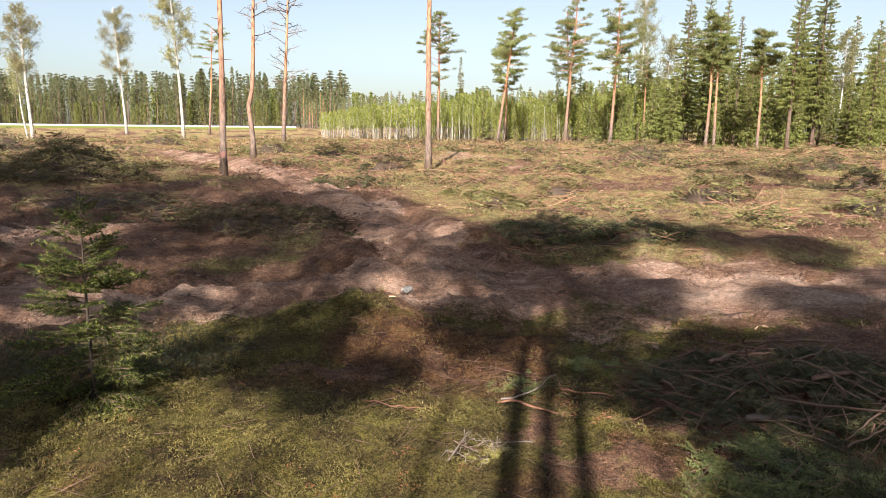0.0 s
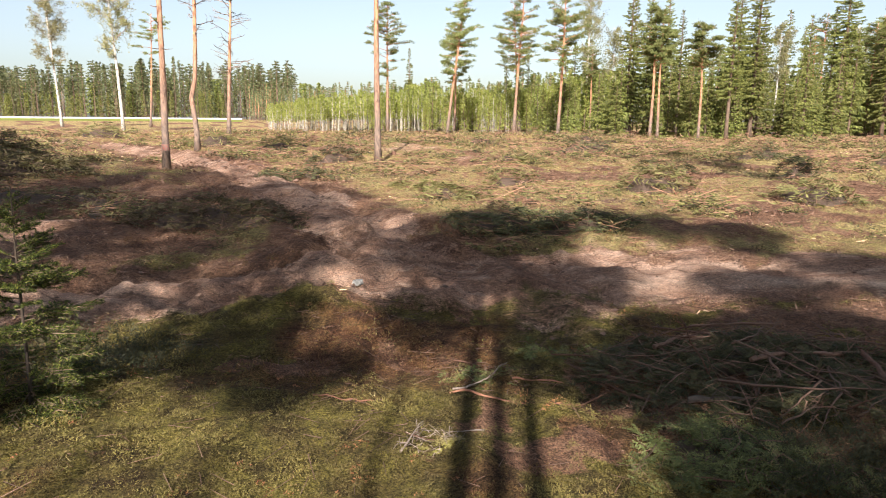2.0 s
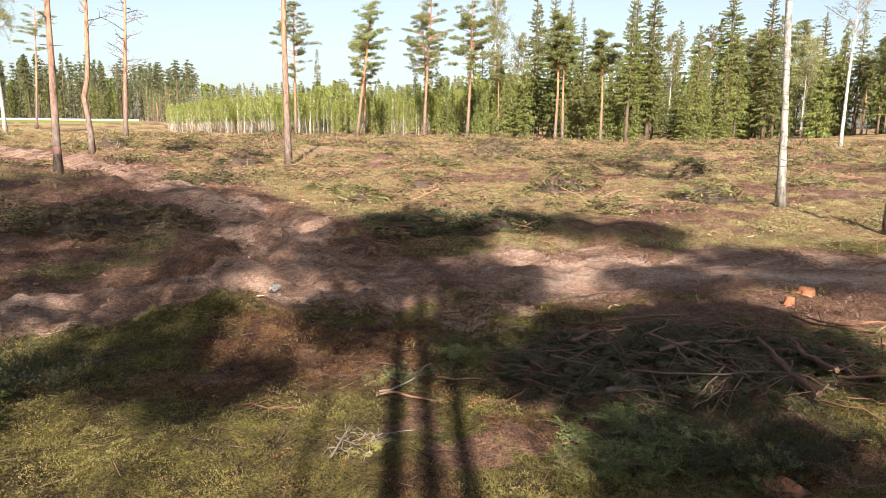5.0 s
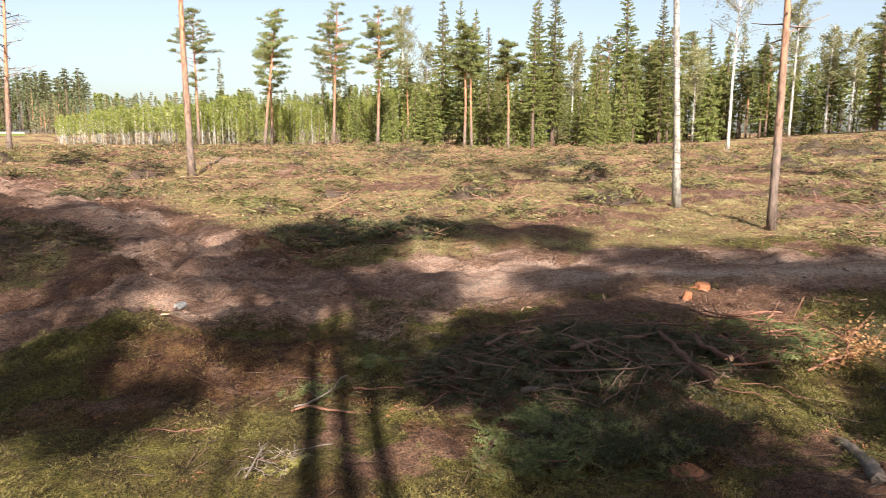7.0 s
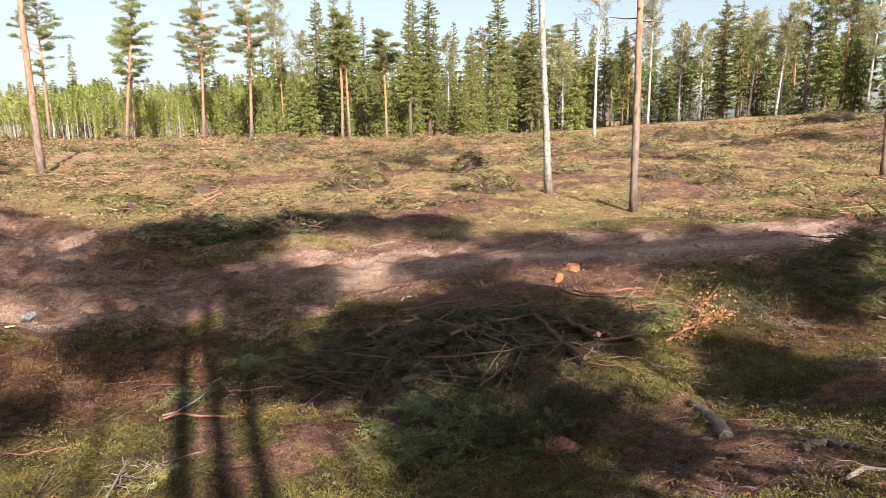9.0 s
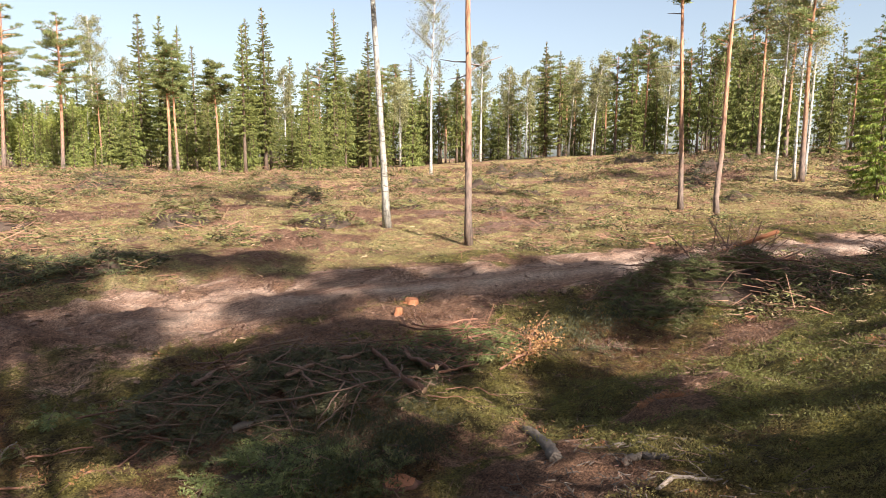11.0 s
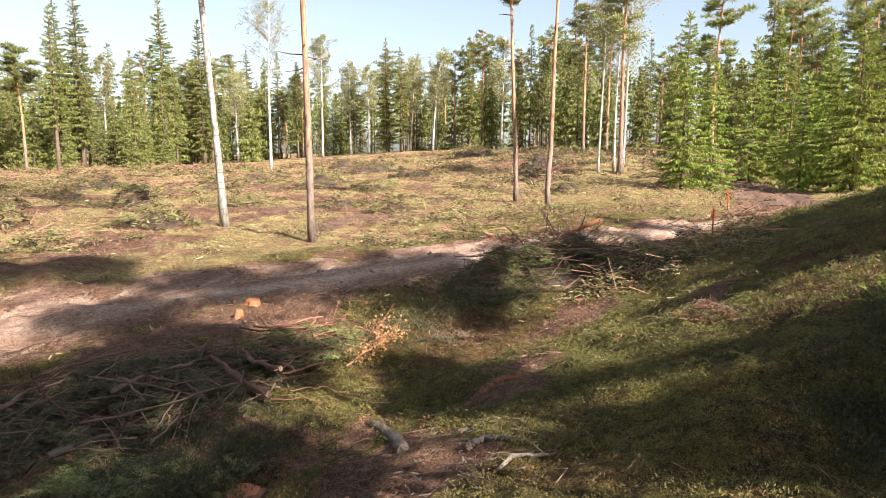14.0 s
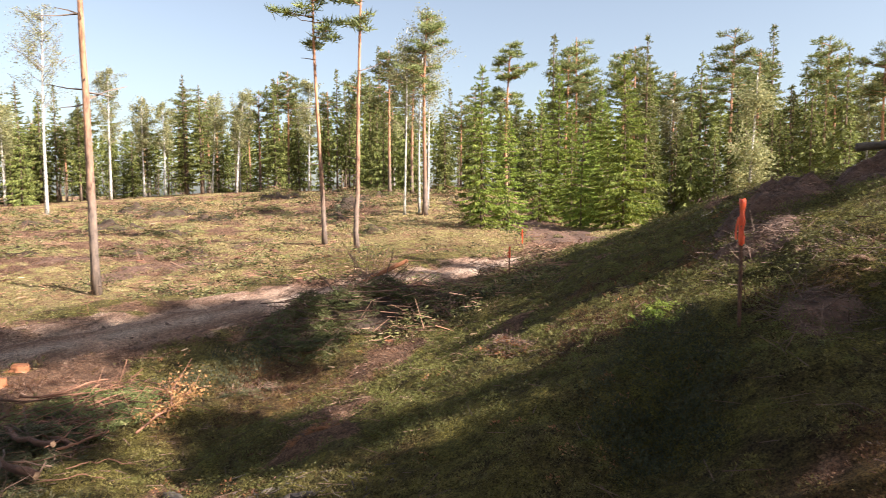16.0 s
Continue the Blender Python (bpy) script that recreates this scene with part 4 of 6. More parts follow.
def fill_wood(line, depth, count, seed, shares, low=0.75, high=1.1, clear=None):
    """Trees in a belt behind a line, nearest first, kept apart."""
    g = np.random.default_rng(seed)
    pts = np.array(line, float)
    seg = np.hypot(*np.diff(pts, axis=0).T)
    cum = np.concatenate([[0], np.cumsum(seg)])
    got = []
    for _ in range(count * 12):
        if len(got) >= count:
            break
        s, d = g.uniform(0, cum[-1]), depth * g.uniform(0, 1) ** 1.6
        x, y = np.interp(s, cum, pts[:, 0]), np.interp(s, cum, pts[:, 1])
        r = math.hypot(x, y)
        x, y = x * (1 + d / r) + g.normal(0, 1.0), y * (1 + d / r) + g.normal(0, 1.0)
        if any((x - a) ** 2 + (y - b) ** 2 < 2.2 for a, b in got) or (clear and clear(x, y)):
            continue
        got.append((x, y))
        again(KINDS[g.choice(len(KINDS), p=shares)], x, y, g.uniform(low, high), g.uniform(0.9, 1.12), g.uniform(0, 360), group="trees of the wood")


fill_wood([(20, 84), (28, 77), (38, 74), (47, 73), (60, 80)], 22, 52, 1, [0.3, 0.15, 0.3, 0.05, 0.05, 0.05, 0.1], 0.55, 0.95)
fill_wood([(60, 84), (76, 82), (81, 66), (82, 50), (80, 36), (70, 26)], 20, 95, 2, [0.2, 0.2, 0.2, 0.12, 0.1, 0.1, 0.08], 0.7, 1.0)
fill_wood([(66, 27), (60, 24), (56, 21), (58, 14), (62, 9)], 16, 34, 3, [0.2, 0.2, 0.3, 0.15, 0.05, 0.05, 0.05], 0.45, 0.7)
fill_wood([(66, 8), (64, 2), (62, -5), (60, -12), (57, -19), (54, -25)], 18, 84, 4, [0.2, 0.15, 0.25, 0.2, 0.1, 0.05, 0.05], 0.68, 0.98)
fill_wood([(52, 3), (51, -3), (50, -9), (48, -15)], 6, 22, 6, [0.25, 0.0, 0.75, 0.0, 0.0, 0.0, 0.0], 0.45, 0.75)
fill_wood([(1, 102), (14, 98), (24, 94)], 10, 12, 5, [0.35, 0.1, 0.4, 0.05, 0.05, 0.05, 0.0], 0.45, 0.7)
fill_wood([(19, 80), (26, 70), (34, 67), (42, 68), (50, 75), (58, 80)], 6, 34, 7, [0.2, 0.0, 0.8, 0.0, 0.0, 0.0, 0.0], 0.35, 0.65)
make_birch(47.0, -7.2, 9.5, 0.11, 270, "yellow-green birch in front of the wood", base=0.12, n_leaf=2200, leaf=0.24, spread=0.16)
for k, (x, y, s) in enumerate([(27, 67, 0.45), (30, 66, 0.55), (36, 68, 0.5), (41, 66, 0.6), (24, 71, 0.5), (34, 70, 0.42), (46, 70, 0.55), (50, 73, 0.45), (20, 76, 0.42)]):
    again(spruce_c, x, y, s, 0.9, 40 * k, "low bushy spruce under the wood's edge", "low spruces")


# woods too far off to count, and the stand of saplings
def far_wood(name, label, spots, h, kind, seed, mat, trunk_mat, leaf, lower=0.0):
    g = np.random.default_rng(seed)
    n = len(spots)
    z = height(spots[:, 0], spots[:, 1])
    foot = np.column_stack([spots, z])
    hh = h * g.uniform(0.62, 1.14, n) * (1 + 0.16 * vnoise(spots[:, 0], spots[:, 1], h * 0.8, seed))
    if lower:
        hh = hh * (1 - lower * smooth((np.degrees(np.arctan2(spots[:, 0], spots[:, 1])) + 44) / 38))
    tip = foot + np.column_stack([g.normal(0, 0.3, (n, 2)), hh])
    tv = twigs_of(foot, tip, hh * 0.0085 + 0.02, hh * 0.003, seed)
    stems = new(name + "_stems", mesh_of(name, *tv, trunk_mat, False, {"rel": np.tile([0, 0, 0, 1, 1, 1], n)}))
    pts, way, size = [], [], []
    for (x, y, b), t, q in zip(foot, tip, hh):
        form = kind if kind != "mixed" else ("pine" if g.random() < 0.62 else "spruce")
        if form == "pine":
            k = 290
            low = g.uniform(0.34, 0.60)
            u = low + (1 - low) * g.uniform(0, 1, k) ** 0.9
            v = (u - low) / (1 - low)
            plate = np.round(v * 9 + g.normal(0, 0.16, k)) / 9
            u = low + (1 - low) * np.clip(0.6 * plate + 0.4 * v, 0, 1)
            rad = q * g.uniform(0.10, 0.15) * np.sin(np.pi * (0.14 + 0.84 * v)) ** 0.8 * np.sqrt(g.uniform(0.02, 1, k)) * (0.7 + 0.5 * np.sin(plate * 40 + q * 9))
        elif form == "spruce":
            k = 330
            u = g.uniform(0.04, 1, k) ** 0.8
            rad = q * 0.15 * (1.02 - u) * g.uniform(0.25, 1, k)
        else:
            k = 150
            u = 0.30 + 0.70 * g.uniform(0, 1, k) ** 0.75
            rad = q * 0.12 * np.sin(np.pi * ((u - 0.30) / 0.70 * 0.8 + 0.15)) * g.uniform(0.1, 1, k)
        a = g.uniform(0, 6.28, k)
        o = np.column_stack([np.cos(a), np.sin(a), np.zeros(k)])
        pts.append(np.array([x, y, b]) + (t - [x, y, b]) * u[:, None] + o * rad[:, None] * 0.7)
        way.append(o + g.normal(0, 0.35, (k, 3)) - {"spruce": np.array([0, 0, 0.45]), "pine": np.array([0, 0, -0.25])}.get(form, np.array([0, 0, -0.9])))
        size.append(np.full(k, leaf * q))
    pts, way, size = np.concatenate(pts), np.concatenate(way), np.concatenate(size)
    crown = new(name, mesh_of(name, *leaves(pts, way, size * g.uniform(0.7, 1.3, len(size)), size * 0.55, seed), mat))
    stems.parent = crown
    stems.name = "stems"
    tagged(crown, label, "trees", kind="stuff")


def belt(az0, az1, r0, r1, n, seed):
    g = np.random.default_rng(seed)
    az, r = np.radians(g.uniform(az0, az1, n)), np.sqrt(g.uniform(r0**2, r1**2, n))
    return np.column_stack([r * np.sin(az), r * np.cos(az)])


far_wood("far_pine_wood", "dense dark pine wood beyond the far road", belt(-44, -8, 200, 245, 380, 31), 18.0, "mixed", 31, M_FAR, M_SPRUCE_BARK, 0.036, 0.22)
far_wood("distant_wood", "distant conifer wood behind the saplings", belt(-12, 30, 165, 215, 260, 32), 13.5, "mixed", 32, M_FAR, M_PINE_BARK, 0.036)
far_wood("sapling_stand", "thick stand of young light green birch saplings", belt(-10.5, 4, 93, 116, 330, 33), 5.7, "birch", 33, M_YOUNG, M_GREY_BARK, 0.052)
far_wood("taller_saplings", "tall young birches and aspens with thin pale stems", belt(1, 20, 93, 118, 330, 38), 7.4, "birch", 38, M_YOUNG, M_GREY_BARK, 0.044)
far_wood("young_thicket", "mixed young green thicket under the pines", belt(-2, 26, 86, 104, 130, 34), 6.2, "spruce", 34, M_YOUNG, M_SPRUCE_BARK, 0.042)
far_wood("thicket_spruces", "young dark spruces among the saplings", belt(-3, 24, 90, 112, 46, 39), 9.0, "spruce", 39, M_SPRUCE, M_SPRUCE_BARK, 0.04)
far_wood("back_wood", "deep conifer wood behind the clearing", belt(28, 112, 118, 150, 380, 35), 16.0, "mixed", 35, M_SPRUCE, M_SPRUCE_BARK, 0.042)
far_wood("wood_depth", "dark depth of the pine wood beyond the road", belt(-46, -6, 245, 275, 220, 37), 15.0, "spruce", 37, M_SPRUCE, M_SPRUCE_BARK, 0.07, 0.2)
far_wood("dark_saplings", "small young spruces and alders under the far wood", belt(-40, -12, 196, 206, 60, 36), 7.0, "spruce", 36, M_SPRUCE, M_SPRUCE_BARK, 0.05)

# the wood behind the camera, which shades the foreground
# rows: how far across the light, metres behind, where the crown's shadow begins and ends on the ground ahead, width of the crown, fullness
BEHIND = [(-0.22, 5.0, 9.2, 16.0, 0.12, 0.7, "p"), (0.05, 7.2, 9.6, 16.5, 0.10, 0.7, "p"), (0.34, 6.0, 9.2, 15.0, 0.12, 0.7, "p"), (2.6, 13.0, 14.6, 17.0, 0.014, 0.6, "p"), (3.65, 13.5, 13.2, 15.8, 0.020, 0.7, "p"),
          (5.1, 13.0, 12.0, 14.4, 0.028, 0.7, "p"), (1.4, 12.0, 9.2, 11.6, 0.05, 0.6, "p"), (4.4, 14.0, 8.8, 10.4, 0.04, 0.5, "p"), (6.6, 13.0, 8.6, 11.6, 0.07, 0.7, "p"), (8.0, 12.0, 6.6, 10.4, 0.14, 0.9, "p"), (9.8, 12.0, 6.2, 9.4, 0.15, 0.9, "p"),
          (11.0, 12.5, 7.0, 8.4, 0.09, 0.7, "p"), (14.2, 13.0, 4.0, 8.2, 0.15, 0.7, "p"), (8.6, 10.0, 4.6, 7.2, 0.11, 0.8, "p"), (13.2, 11.0, 2.4, 4.6, 0.10, 0.8, "p"), (13.9, 12.0, 1.6, 5.0, 0.15, 0.8, "p"),
          (-2.1, 13.0, 10.0, 15.5, 0.12, 0.7, "p"), (-3.0, 8.0, 7.2, 11.4, 0.11, 1, "s"), (-3.6, 7.0, 8.6, 11.6, 0.11, 1, "s"), (-4.3, 10.0, 9.2, 13.4, 0.12, 1, "s"), (-6.0, 9.0, 6.5, 14.0, 0.15, 1, "s"), (-5.0, 12.0, 10.5, 19.0, 0.15, 1.2, "p"), (-7.0, 12.0, 9.5, 22.0, 0.17, 1.4, "p"),
          (-8.6, 9.0, 5.5, 21.0, 0.13, 1, "s"), (-10.5, 10.0, 10.0, 26.0, 0.19, 1.5, "p"), (-12.0, 7.0, 7.0, 26.0, 0.14, 1, "s"), (-14.2, 6.0, 12.0, 30.0, 0.19, 1.5, "p"), (-16.0, 4.0, 10.0, 30.0, 0.15, 1, "s"),
          (-18.2, 2.0, 15.0, 33.0, 0.19, 1.5, "p"), (-20.5, 1.0, 13.0, 34.0, 0.15, 1, "s"), (1.7, 5.0, 5.4, 7.4, 0.13, 1, "s"), (2.5, 5.6, 5.0, 8.2, 0.11, 0.7, "p"), (3.3, 5.2, 4.6, 8.0, 0.10, 0.7, "p"), (4.3, 5.6, 5.0, 8.2, 0.10, 0.7, "p"),
          (3.1, 3.6, 3.0, 4.4, 0.07, 0.4, "p"), (3.8, 6.8, 6.0, 8.0, 0.06, 0.5, "p"), (4.3, 5.0, 0.75, 1.5, 0.08, 1.3, "p"), (5.2, 5.4, 0.65, 1.3, 0.055, 0.9, "p"), (14.6, 11.0, 2.6, 4.6, 0.12, 0.9, "p"), (16.4, 12.0, 2.0, 5.0, 0.13, 0.8, "p"), (12.2, 11.0, 2.2, 3.6, 0.10, 0.9, "p"),
          (-0.9, 7.0, 7.2, 9.0, 0.06, 0.4, "p"), (1.0, 9.0, 5.4, 8.4, 0.08, 0.45, "p"), (-1.9, 10.0, 5.8, 6.8, 0.03, 0.3, "p"), (12.8, 12.0, -0.6, 3.0, 0.11, 0.8, "p"), (14.8, 13.0, -0.8, 2.6, 0.12, 0.9, "p"), (11.0, 12.0, 0.4, 2.6, 0.08, 0.8, "p"), (8.6, 11.0, 0.9, 2.4, 0.06, 0.7, "p"), (12.0, 12.0, 3.4, 6.2, 0.08, 0.8, "p"), (-4.7, 9.0, 4.4, 6.2, 0.05, 0.4, "p"), (9.8, 11.5, 0.1, 2.2, 0.07, 0.7, "p"), (5.3, 10.0, 1.0, 1.9, 0.035, 0.4, "p"), (3.9, 9.5, 0.8, 2.0, 0.045, 0.5, "p"), (5.7, 10.0, 3.4, 4.5, 0.04, 0.45, "p"), (-3.1, 9.0, 6.4, 7.8, 0.045, 0.5, "p"), (4.9, 10.5, 2.7, 3.5, 0.035, 0.4, "p"), (1.95, 8.0, 2.8, 4.8, 0.07, 0.4, "p"), 
          (17.0, 14.0, 0.5, 8.0, 0.16, 0.8, "p"), (20.5, 15.0, -3.0, 9.0, 0.14, 1, "s")]
for k, (s, back, first, tip, wide, full, kind) in enumerate(BEHIND):
    x, y = s - back * math.tan(radians(SUN_TO)), -back
    low, steep = ground_z(x, y), math.tan(radians(SUN_EL)) / math.cos(radians(SUN_TO))
    h = (tip + back) * steep - low + 0.2
    base = ((first + back) * steep - low + 0.2) / h
    if kind == "p":
        make_pine(x, y, h, 0.125 if k < 3 else 0.065, 400 + k, "tall pine standing behind the road bank", base=base, spread=wide, dens=full, leaf=1.7, per=15, wob=0.05)
    else:
        make_spruce(x, y, h, 0.005 * h, 400 + k, "dark spruce standing behind the road bank", base=base, wide=wide, leaf=1.9, step=0.5, fine=1.0)


# ---------- near things ----------
def make_young_spruce(x, y, h):
    """The small spruce by the road: open whorls of flat sprays with bright tips."""
    g = np.random.default_rng(51)
    root = tree_root("young_spruce", x, y, "small young spruce with open branches beside the haul road", "tree")
    t, p = bent(h, (0.05, 0.0), 0.03, 51, 10)
    part("trunk", trunk_mesh(t, p, 0.019, M_SAPLING_BARK, 6), root)
    S, E = [], []
    for z in 0.1 + np.cumsum(g.uniform(0.025, 0.065, 60)):
        if z > h - 0.1:
            break
        u = z / h
        k = int(g.integers(1, 4))
        for q in range(k):
            a = g.uniform(0, 6.28)
            ln = (0.98 * (1 - u) ** 0.95 + 0.09) * g.uniform(0.55, 1.1) * (0.6 + 0.4 * min(1, u / 0.2))
            d = np.array([math.sin(a), math.cos(a), 0.05 + 0.75 * u])
            s = np.array([np.interp(u, t, p[:, 0]), np.interp(u, t, p[:, 1]), z])
            e = s + unit(d) * ln - np.array([0, 0, (0.42 - 0.4 * u) * ln * g.uniform(0.5, 1.3)])
            S.append(s), E.append(e)
            m = max(3, int(ln / 0.07))
            for w in np.linspace(0.25, 0.98, m):
                c = s + (e - s) * w
                side = unit(np.cross(e - s, [0, 0, 1.0]))
                for sg in (-1, 1):
                    tw = unit(unit(e - s) * 0.8 + side * sg * 0.8 + np.array([0, 0, g.normal(-0.05, 0.15)]))
                    tl = ln * 0.34 * (1.1 - w) + 0.05
                    S.append(c), E.append(c + tw * tl)
    S, E = np.array(S), np.array(E)
    part("branchwork", mesh_of("branchwork", *sticks(S, E, 0.006, 0.0025, 0.03, 1), M_SPRUCE_BARK, False, {"rel": np.full(len(S) * 9, 0.5)}), root)
    ln = np.linalg.norm(E - S, axis=1)
    per = np.maximum(8, (ln / 0.0024).astype(int))
    who = np.repeat(np.arange(len(S)), per)
    c = S[who] + (E - S)[who] * g.uniform(0.1, 1.0, (len(who), 1))
    w = unit((E - S)[who]) * 0.7 + g.normal(0, 0.6, (len(who), 3))
    part("crown", mesh_of("crown", *leaves(c, w, g.uniform(0.022, 0.042, len(who)), 0.0085, 5), M_SAPLING), root)


make_young_spruce(-3.31, 5.88, 2.1)


def make_stump(x, y, r, h, seed, label, tilt=0.0, skin=None):
    """A cut stump: flaring bark foot and a pale sawn top with an uneven edge."""
    g = np.random.default_rng(seed)
    root = tagged(new("stump"), label, "stump")
    root.matrix_basis = pose(x, y, ground_z(x, y) - 0.03, tilt, 0, g.uniform(0, 360))
    n = 24
    a = np.arange(n) * 6.2832 / n
    wob = 1 + 0.06 * np.sin(3 * a + seed) + 0.05 * np.sin(7 * a + 2 * seed) + g.normal(0, 0.02, n)
    rows = []
    for k, (f, z) in enumerate([(1.45, 0.0), (1.22, 0.25 * h), (1.06, 0.6 * h), (1.0, 0.96 * h), (0.93, h)]):
        rows.append(np.column_stack([np.cos(a) * r * wob ** (1 + 2 * (k < 2)) * f, np.sin(a) * r * wob ** (1 + 2 * (k < 2)) * f, np.full(n, z)]))
    i, j = np.meshgrid(np.arange(4), np.arange(n), indexing="ij")
    q = np.stack([i * n + j, i * n + (j + 1) % n, (i + 1) * n + (j + 1) % n, (i + 1) * n + j], -1).reshape(-1, 4)
    part("bark", mesh_of("bark", np.concatenate(rows), q, skin or M_LOG, True), root)
    rings = [rows[4] * [f, f, 1] + [0, 0, 0.004 * math.sin(9 * f) + 0.002] for f in (1.0, 0.75, 0.5, 0.25)]
    i, j = np.meshgrid(np.arange(3), np.arange(n), indexing="ij")
    q = np.stack([i * n + j, i * n + (j + 1) % n, (i + 1) * n + (j + 1) % n, (i + 1) * n + j], -1).reshape(-1, 4)
    v = np.concatenate(rings + [np.array([[0, 0, h]])])
    j = np.arange(n)
    part("cut_face", mesh_of("cut_face", v, [q, np.stack([3 * n + j, 3 * n + (j + 1) % n, np.full(n, 4 * n)], -1)], M_CUT), root, "orange sawn wood")


make_stump(3.18, 3.66, 0.13, 0.05, 1, "low fresh stump with orange sawn top among heather")
make_stump(6.84, 8.06, 0.06, 0.16, 2, "thin fresh orange stump on bare soil by the road", 10, M_CUT)
make_stump(7.56, 8.54, 0.11, 0.12, 3, "low split orange stump on bare soil by the road", 8, M_CUT)
make_stump(10.9, 4.0, 0.11, 0.10, 4, "low pale stump beside the brushwood heap")
g = np.random.default_rng(77)
for k in range(46):
    az, r = radians(g.uniform(-20, 78)), g.uniform(17, 62)
    x, y = r * math.sin(az), r * math.cos(az)
    if float(soil(np.array([x]), np.array([y]))[0]) < 0.6:
        make_stump(x, y, g.uniform(0.07, 0.13), g.uniform(0.08, 0.2), 20 + k, "pale cut stump in the felled clearing")
make_stump(18.2, 11.9, 0.13, 0.32, 80, "pale upright stump at the road's far side")


def make_log(x0, y0, x1, y1, r0, r1, label, lift=0.0, name="log", mat=None, bendy=0.05, seed=0, lift1=None):
    """A round log or crooked branch lying on the ground: rough bark, knots, two broken or sawn ends, side twigs on thin ones."""
    g = np.random.default_rng(seed)
    n, m = 25, 10
    u = np.linspace(0, 1, n)
    x, y = x0 + (x1 - x0) * u, y0 + (y1 - y0) * u
    ln = math.hypot(x1 - x0, y1 - y0)
    off = bendy * np.sin(u * 5 + seed) + bendy * 0.45 * vnoise(u * 6, seed + 0 * u, 1, seed) + bendy * 0.2 * vnoise(u * 15, seed + 0 * u, 1, seed + 1)
    x, y = x - off * (y1 - y0) / ln, y + off * (x1 - x0) / ln
    zl = height(x, y)
    line = np.linspace(zl[0], zl[-1], n)
    z = np.maximum(line, 0.5 * (line + zl)) + np.linspace(lift, lift if lift1 is None else lift1, n) + bendy * 0.3 * vnoise(u * 7, seed + 3 + 0 * u, 1, seed + 2)
    rad = np.linspace(r0, r1, n) * (1 + 0.12 * vnoise(u * 9, 0 * u, 1, seed + 4))
    c = np.column_stack([x, y, z + rad * 0.7])
    mid = c[n // 2].copy()
    c = c - mid
    root = tagged(new(name), label, "log" if name == "log" else "branch")
    root.location = mid
    v, f = tube(c, rad, m, False)
    core = np.repeat(c, m, 0)
    k = np.tile(np.arange(m), n)
    v = core + (v - core) * (1 + 0.22 * vnoise(k * 1.9, 0.0 * k + seed, 1, seed + 7) + 0.34 * vnoise(np.repeat(u, m) * ln * 14, k * 0.9, 1, seed + 5) + 0.10 * vnoise(np.repeat(u, m) * ln * 40, k * 1.7, 1, seed + 6))[:, None]
    bark = part("bark", mesh_of("bark", v, f, mat or M_LOG, True), root)
    for k in (0, n - 1):
        ring = v[k * m:(k + 1) * m]
        vv = np.concatenate([ring, [ring.mean(0) + unit(c[k] - c[n // 2]) * rad[k] * 0.25]])
        j = np.arange(m)
        tri = np.stack([j, (j + 1) % m, np.full(m, m)], -1)
        part("cut_end", mesh_of("cut_end", vv, tri if k else tri[:, ::-1], mat or M_END), root, "broken end")
    if name == "branch":
        for q in range(int(3 + 3 * ln)):
            a = c[g.integers(3, n - 2)]
            d = unit(g.normal(size=3) * [1, 1, 0.5] + [0, 0, 0.25])
            l = g.uniform(0.08, 0.3)
            t = np.linspace(0, 1, 5)[:, None]
            part("side_twig", mesh_of("side_twig", *tube(a + d * l * t + g.normal(0, 0.012, (5, 3)) * t, np.linspace(r1 * 0.4, r1 * 0.15, 5), 5), mat or M_STICK, True), bark)
    else:
        for q in range(int(2 + 3 * ln)):
            i = g.integers(2, n - 2)
            d = unit(g.normal(size=3) + [0, 0, 0.5])
            part("knot", mesh_of("knot", *tube(np.array([c[i] + d * rad[i] * w for w in (0.6, 1.0, 1.45)]), np.array([0.38, 0.26, 0.15]) * rad[i], 6), mat or M_LOG, True), bark)
    return root


# logs in the near brush heap and by the stump
make_log(4.86, 6.3, 4.52, 4.82, 0.022, 0.034, "thin felled log with reddish flaking bark lying across the brushwood", 0.16, seed=1)
make_log(5.18, 6.05, 4.93, 5.12, 0.019, 0.028, "thin felled log lying in the brushwood heap", 0.16, seed=2)
make_log(5.45, 5.85, 5.12, 5.15, 0.022, 0.029, "short dark log lying in the brushwood heap", 0.10, seed=3)
make_log(5.05, 5.2, 5.6, 5.05, 0.016, 0.012, "short broken reddish stick beside the logs", 0.08, "branch", M_RED_STICK, seed=41)
make_log(4.55, 5.0, 4.72, 4.3, 0.006, 0.004, "thin yellowish bare stick in the moss", 0.05, "branch", M_RED_STICK, 0.05, 42)
make_log(4.75, 4.75, 5.05, 4.25, 0.006, 0.004, "thin yellowish bare stick in the moss", 0.06, "branch", M_RED_STICK, 0.07, 43)
make_log(5.9, 6.35, 6.8, 6.2, 0.016, 0.012, "pale thin branch on top of the brushwood heap", 0.26, "branch", M_RED_STICK, seed=4)
make_log(4.60, 3.52, 3.98, 2.76, 0.036, 0.055, "broken grey rotten log on the bare slope", -0.02, mat=M_OLD, bendy=0.02, seed=5)
make_log(3.62, 1.76, 3.92, 1.52, 0.016, 0.007, "pale splintered piece of peeled wood on dark soil", 0.0, "branch", M_PALE_STICK, seed=6)
make_log(3.98, 2.2, 4.12, 1.95, 0.03, 0.022, "short grey piece of rotten wood", 0.0, mat=M_OLD, seed=44)
make_log(12.2, 4.2, 11.9, 4.6, 0.07, 0.06, "short piece of birch log beside the brushwood heap", 0.0, mat=M_OLD, seed=7)
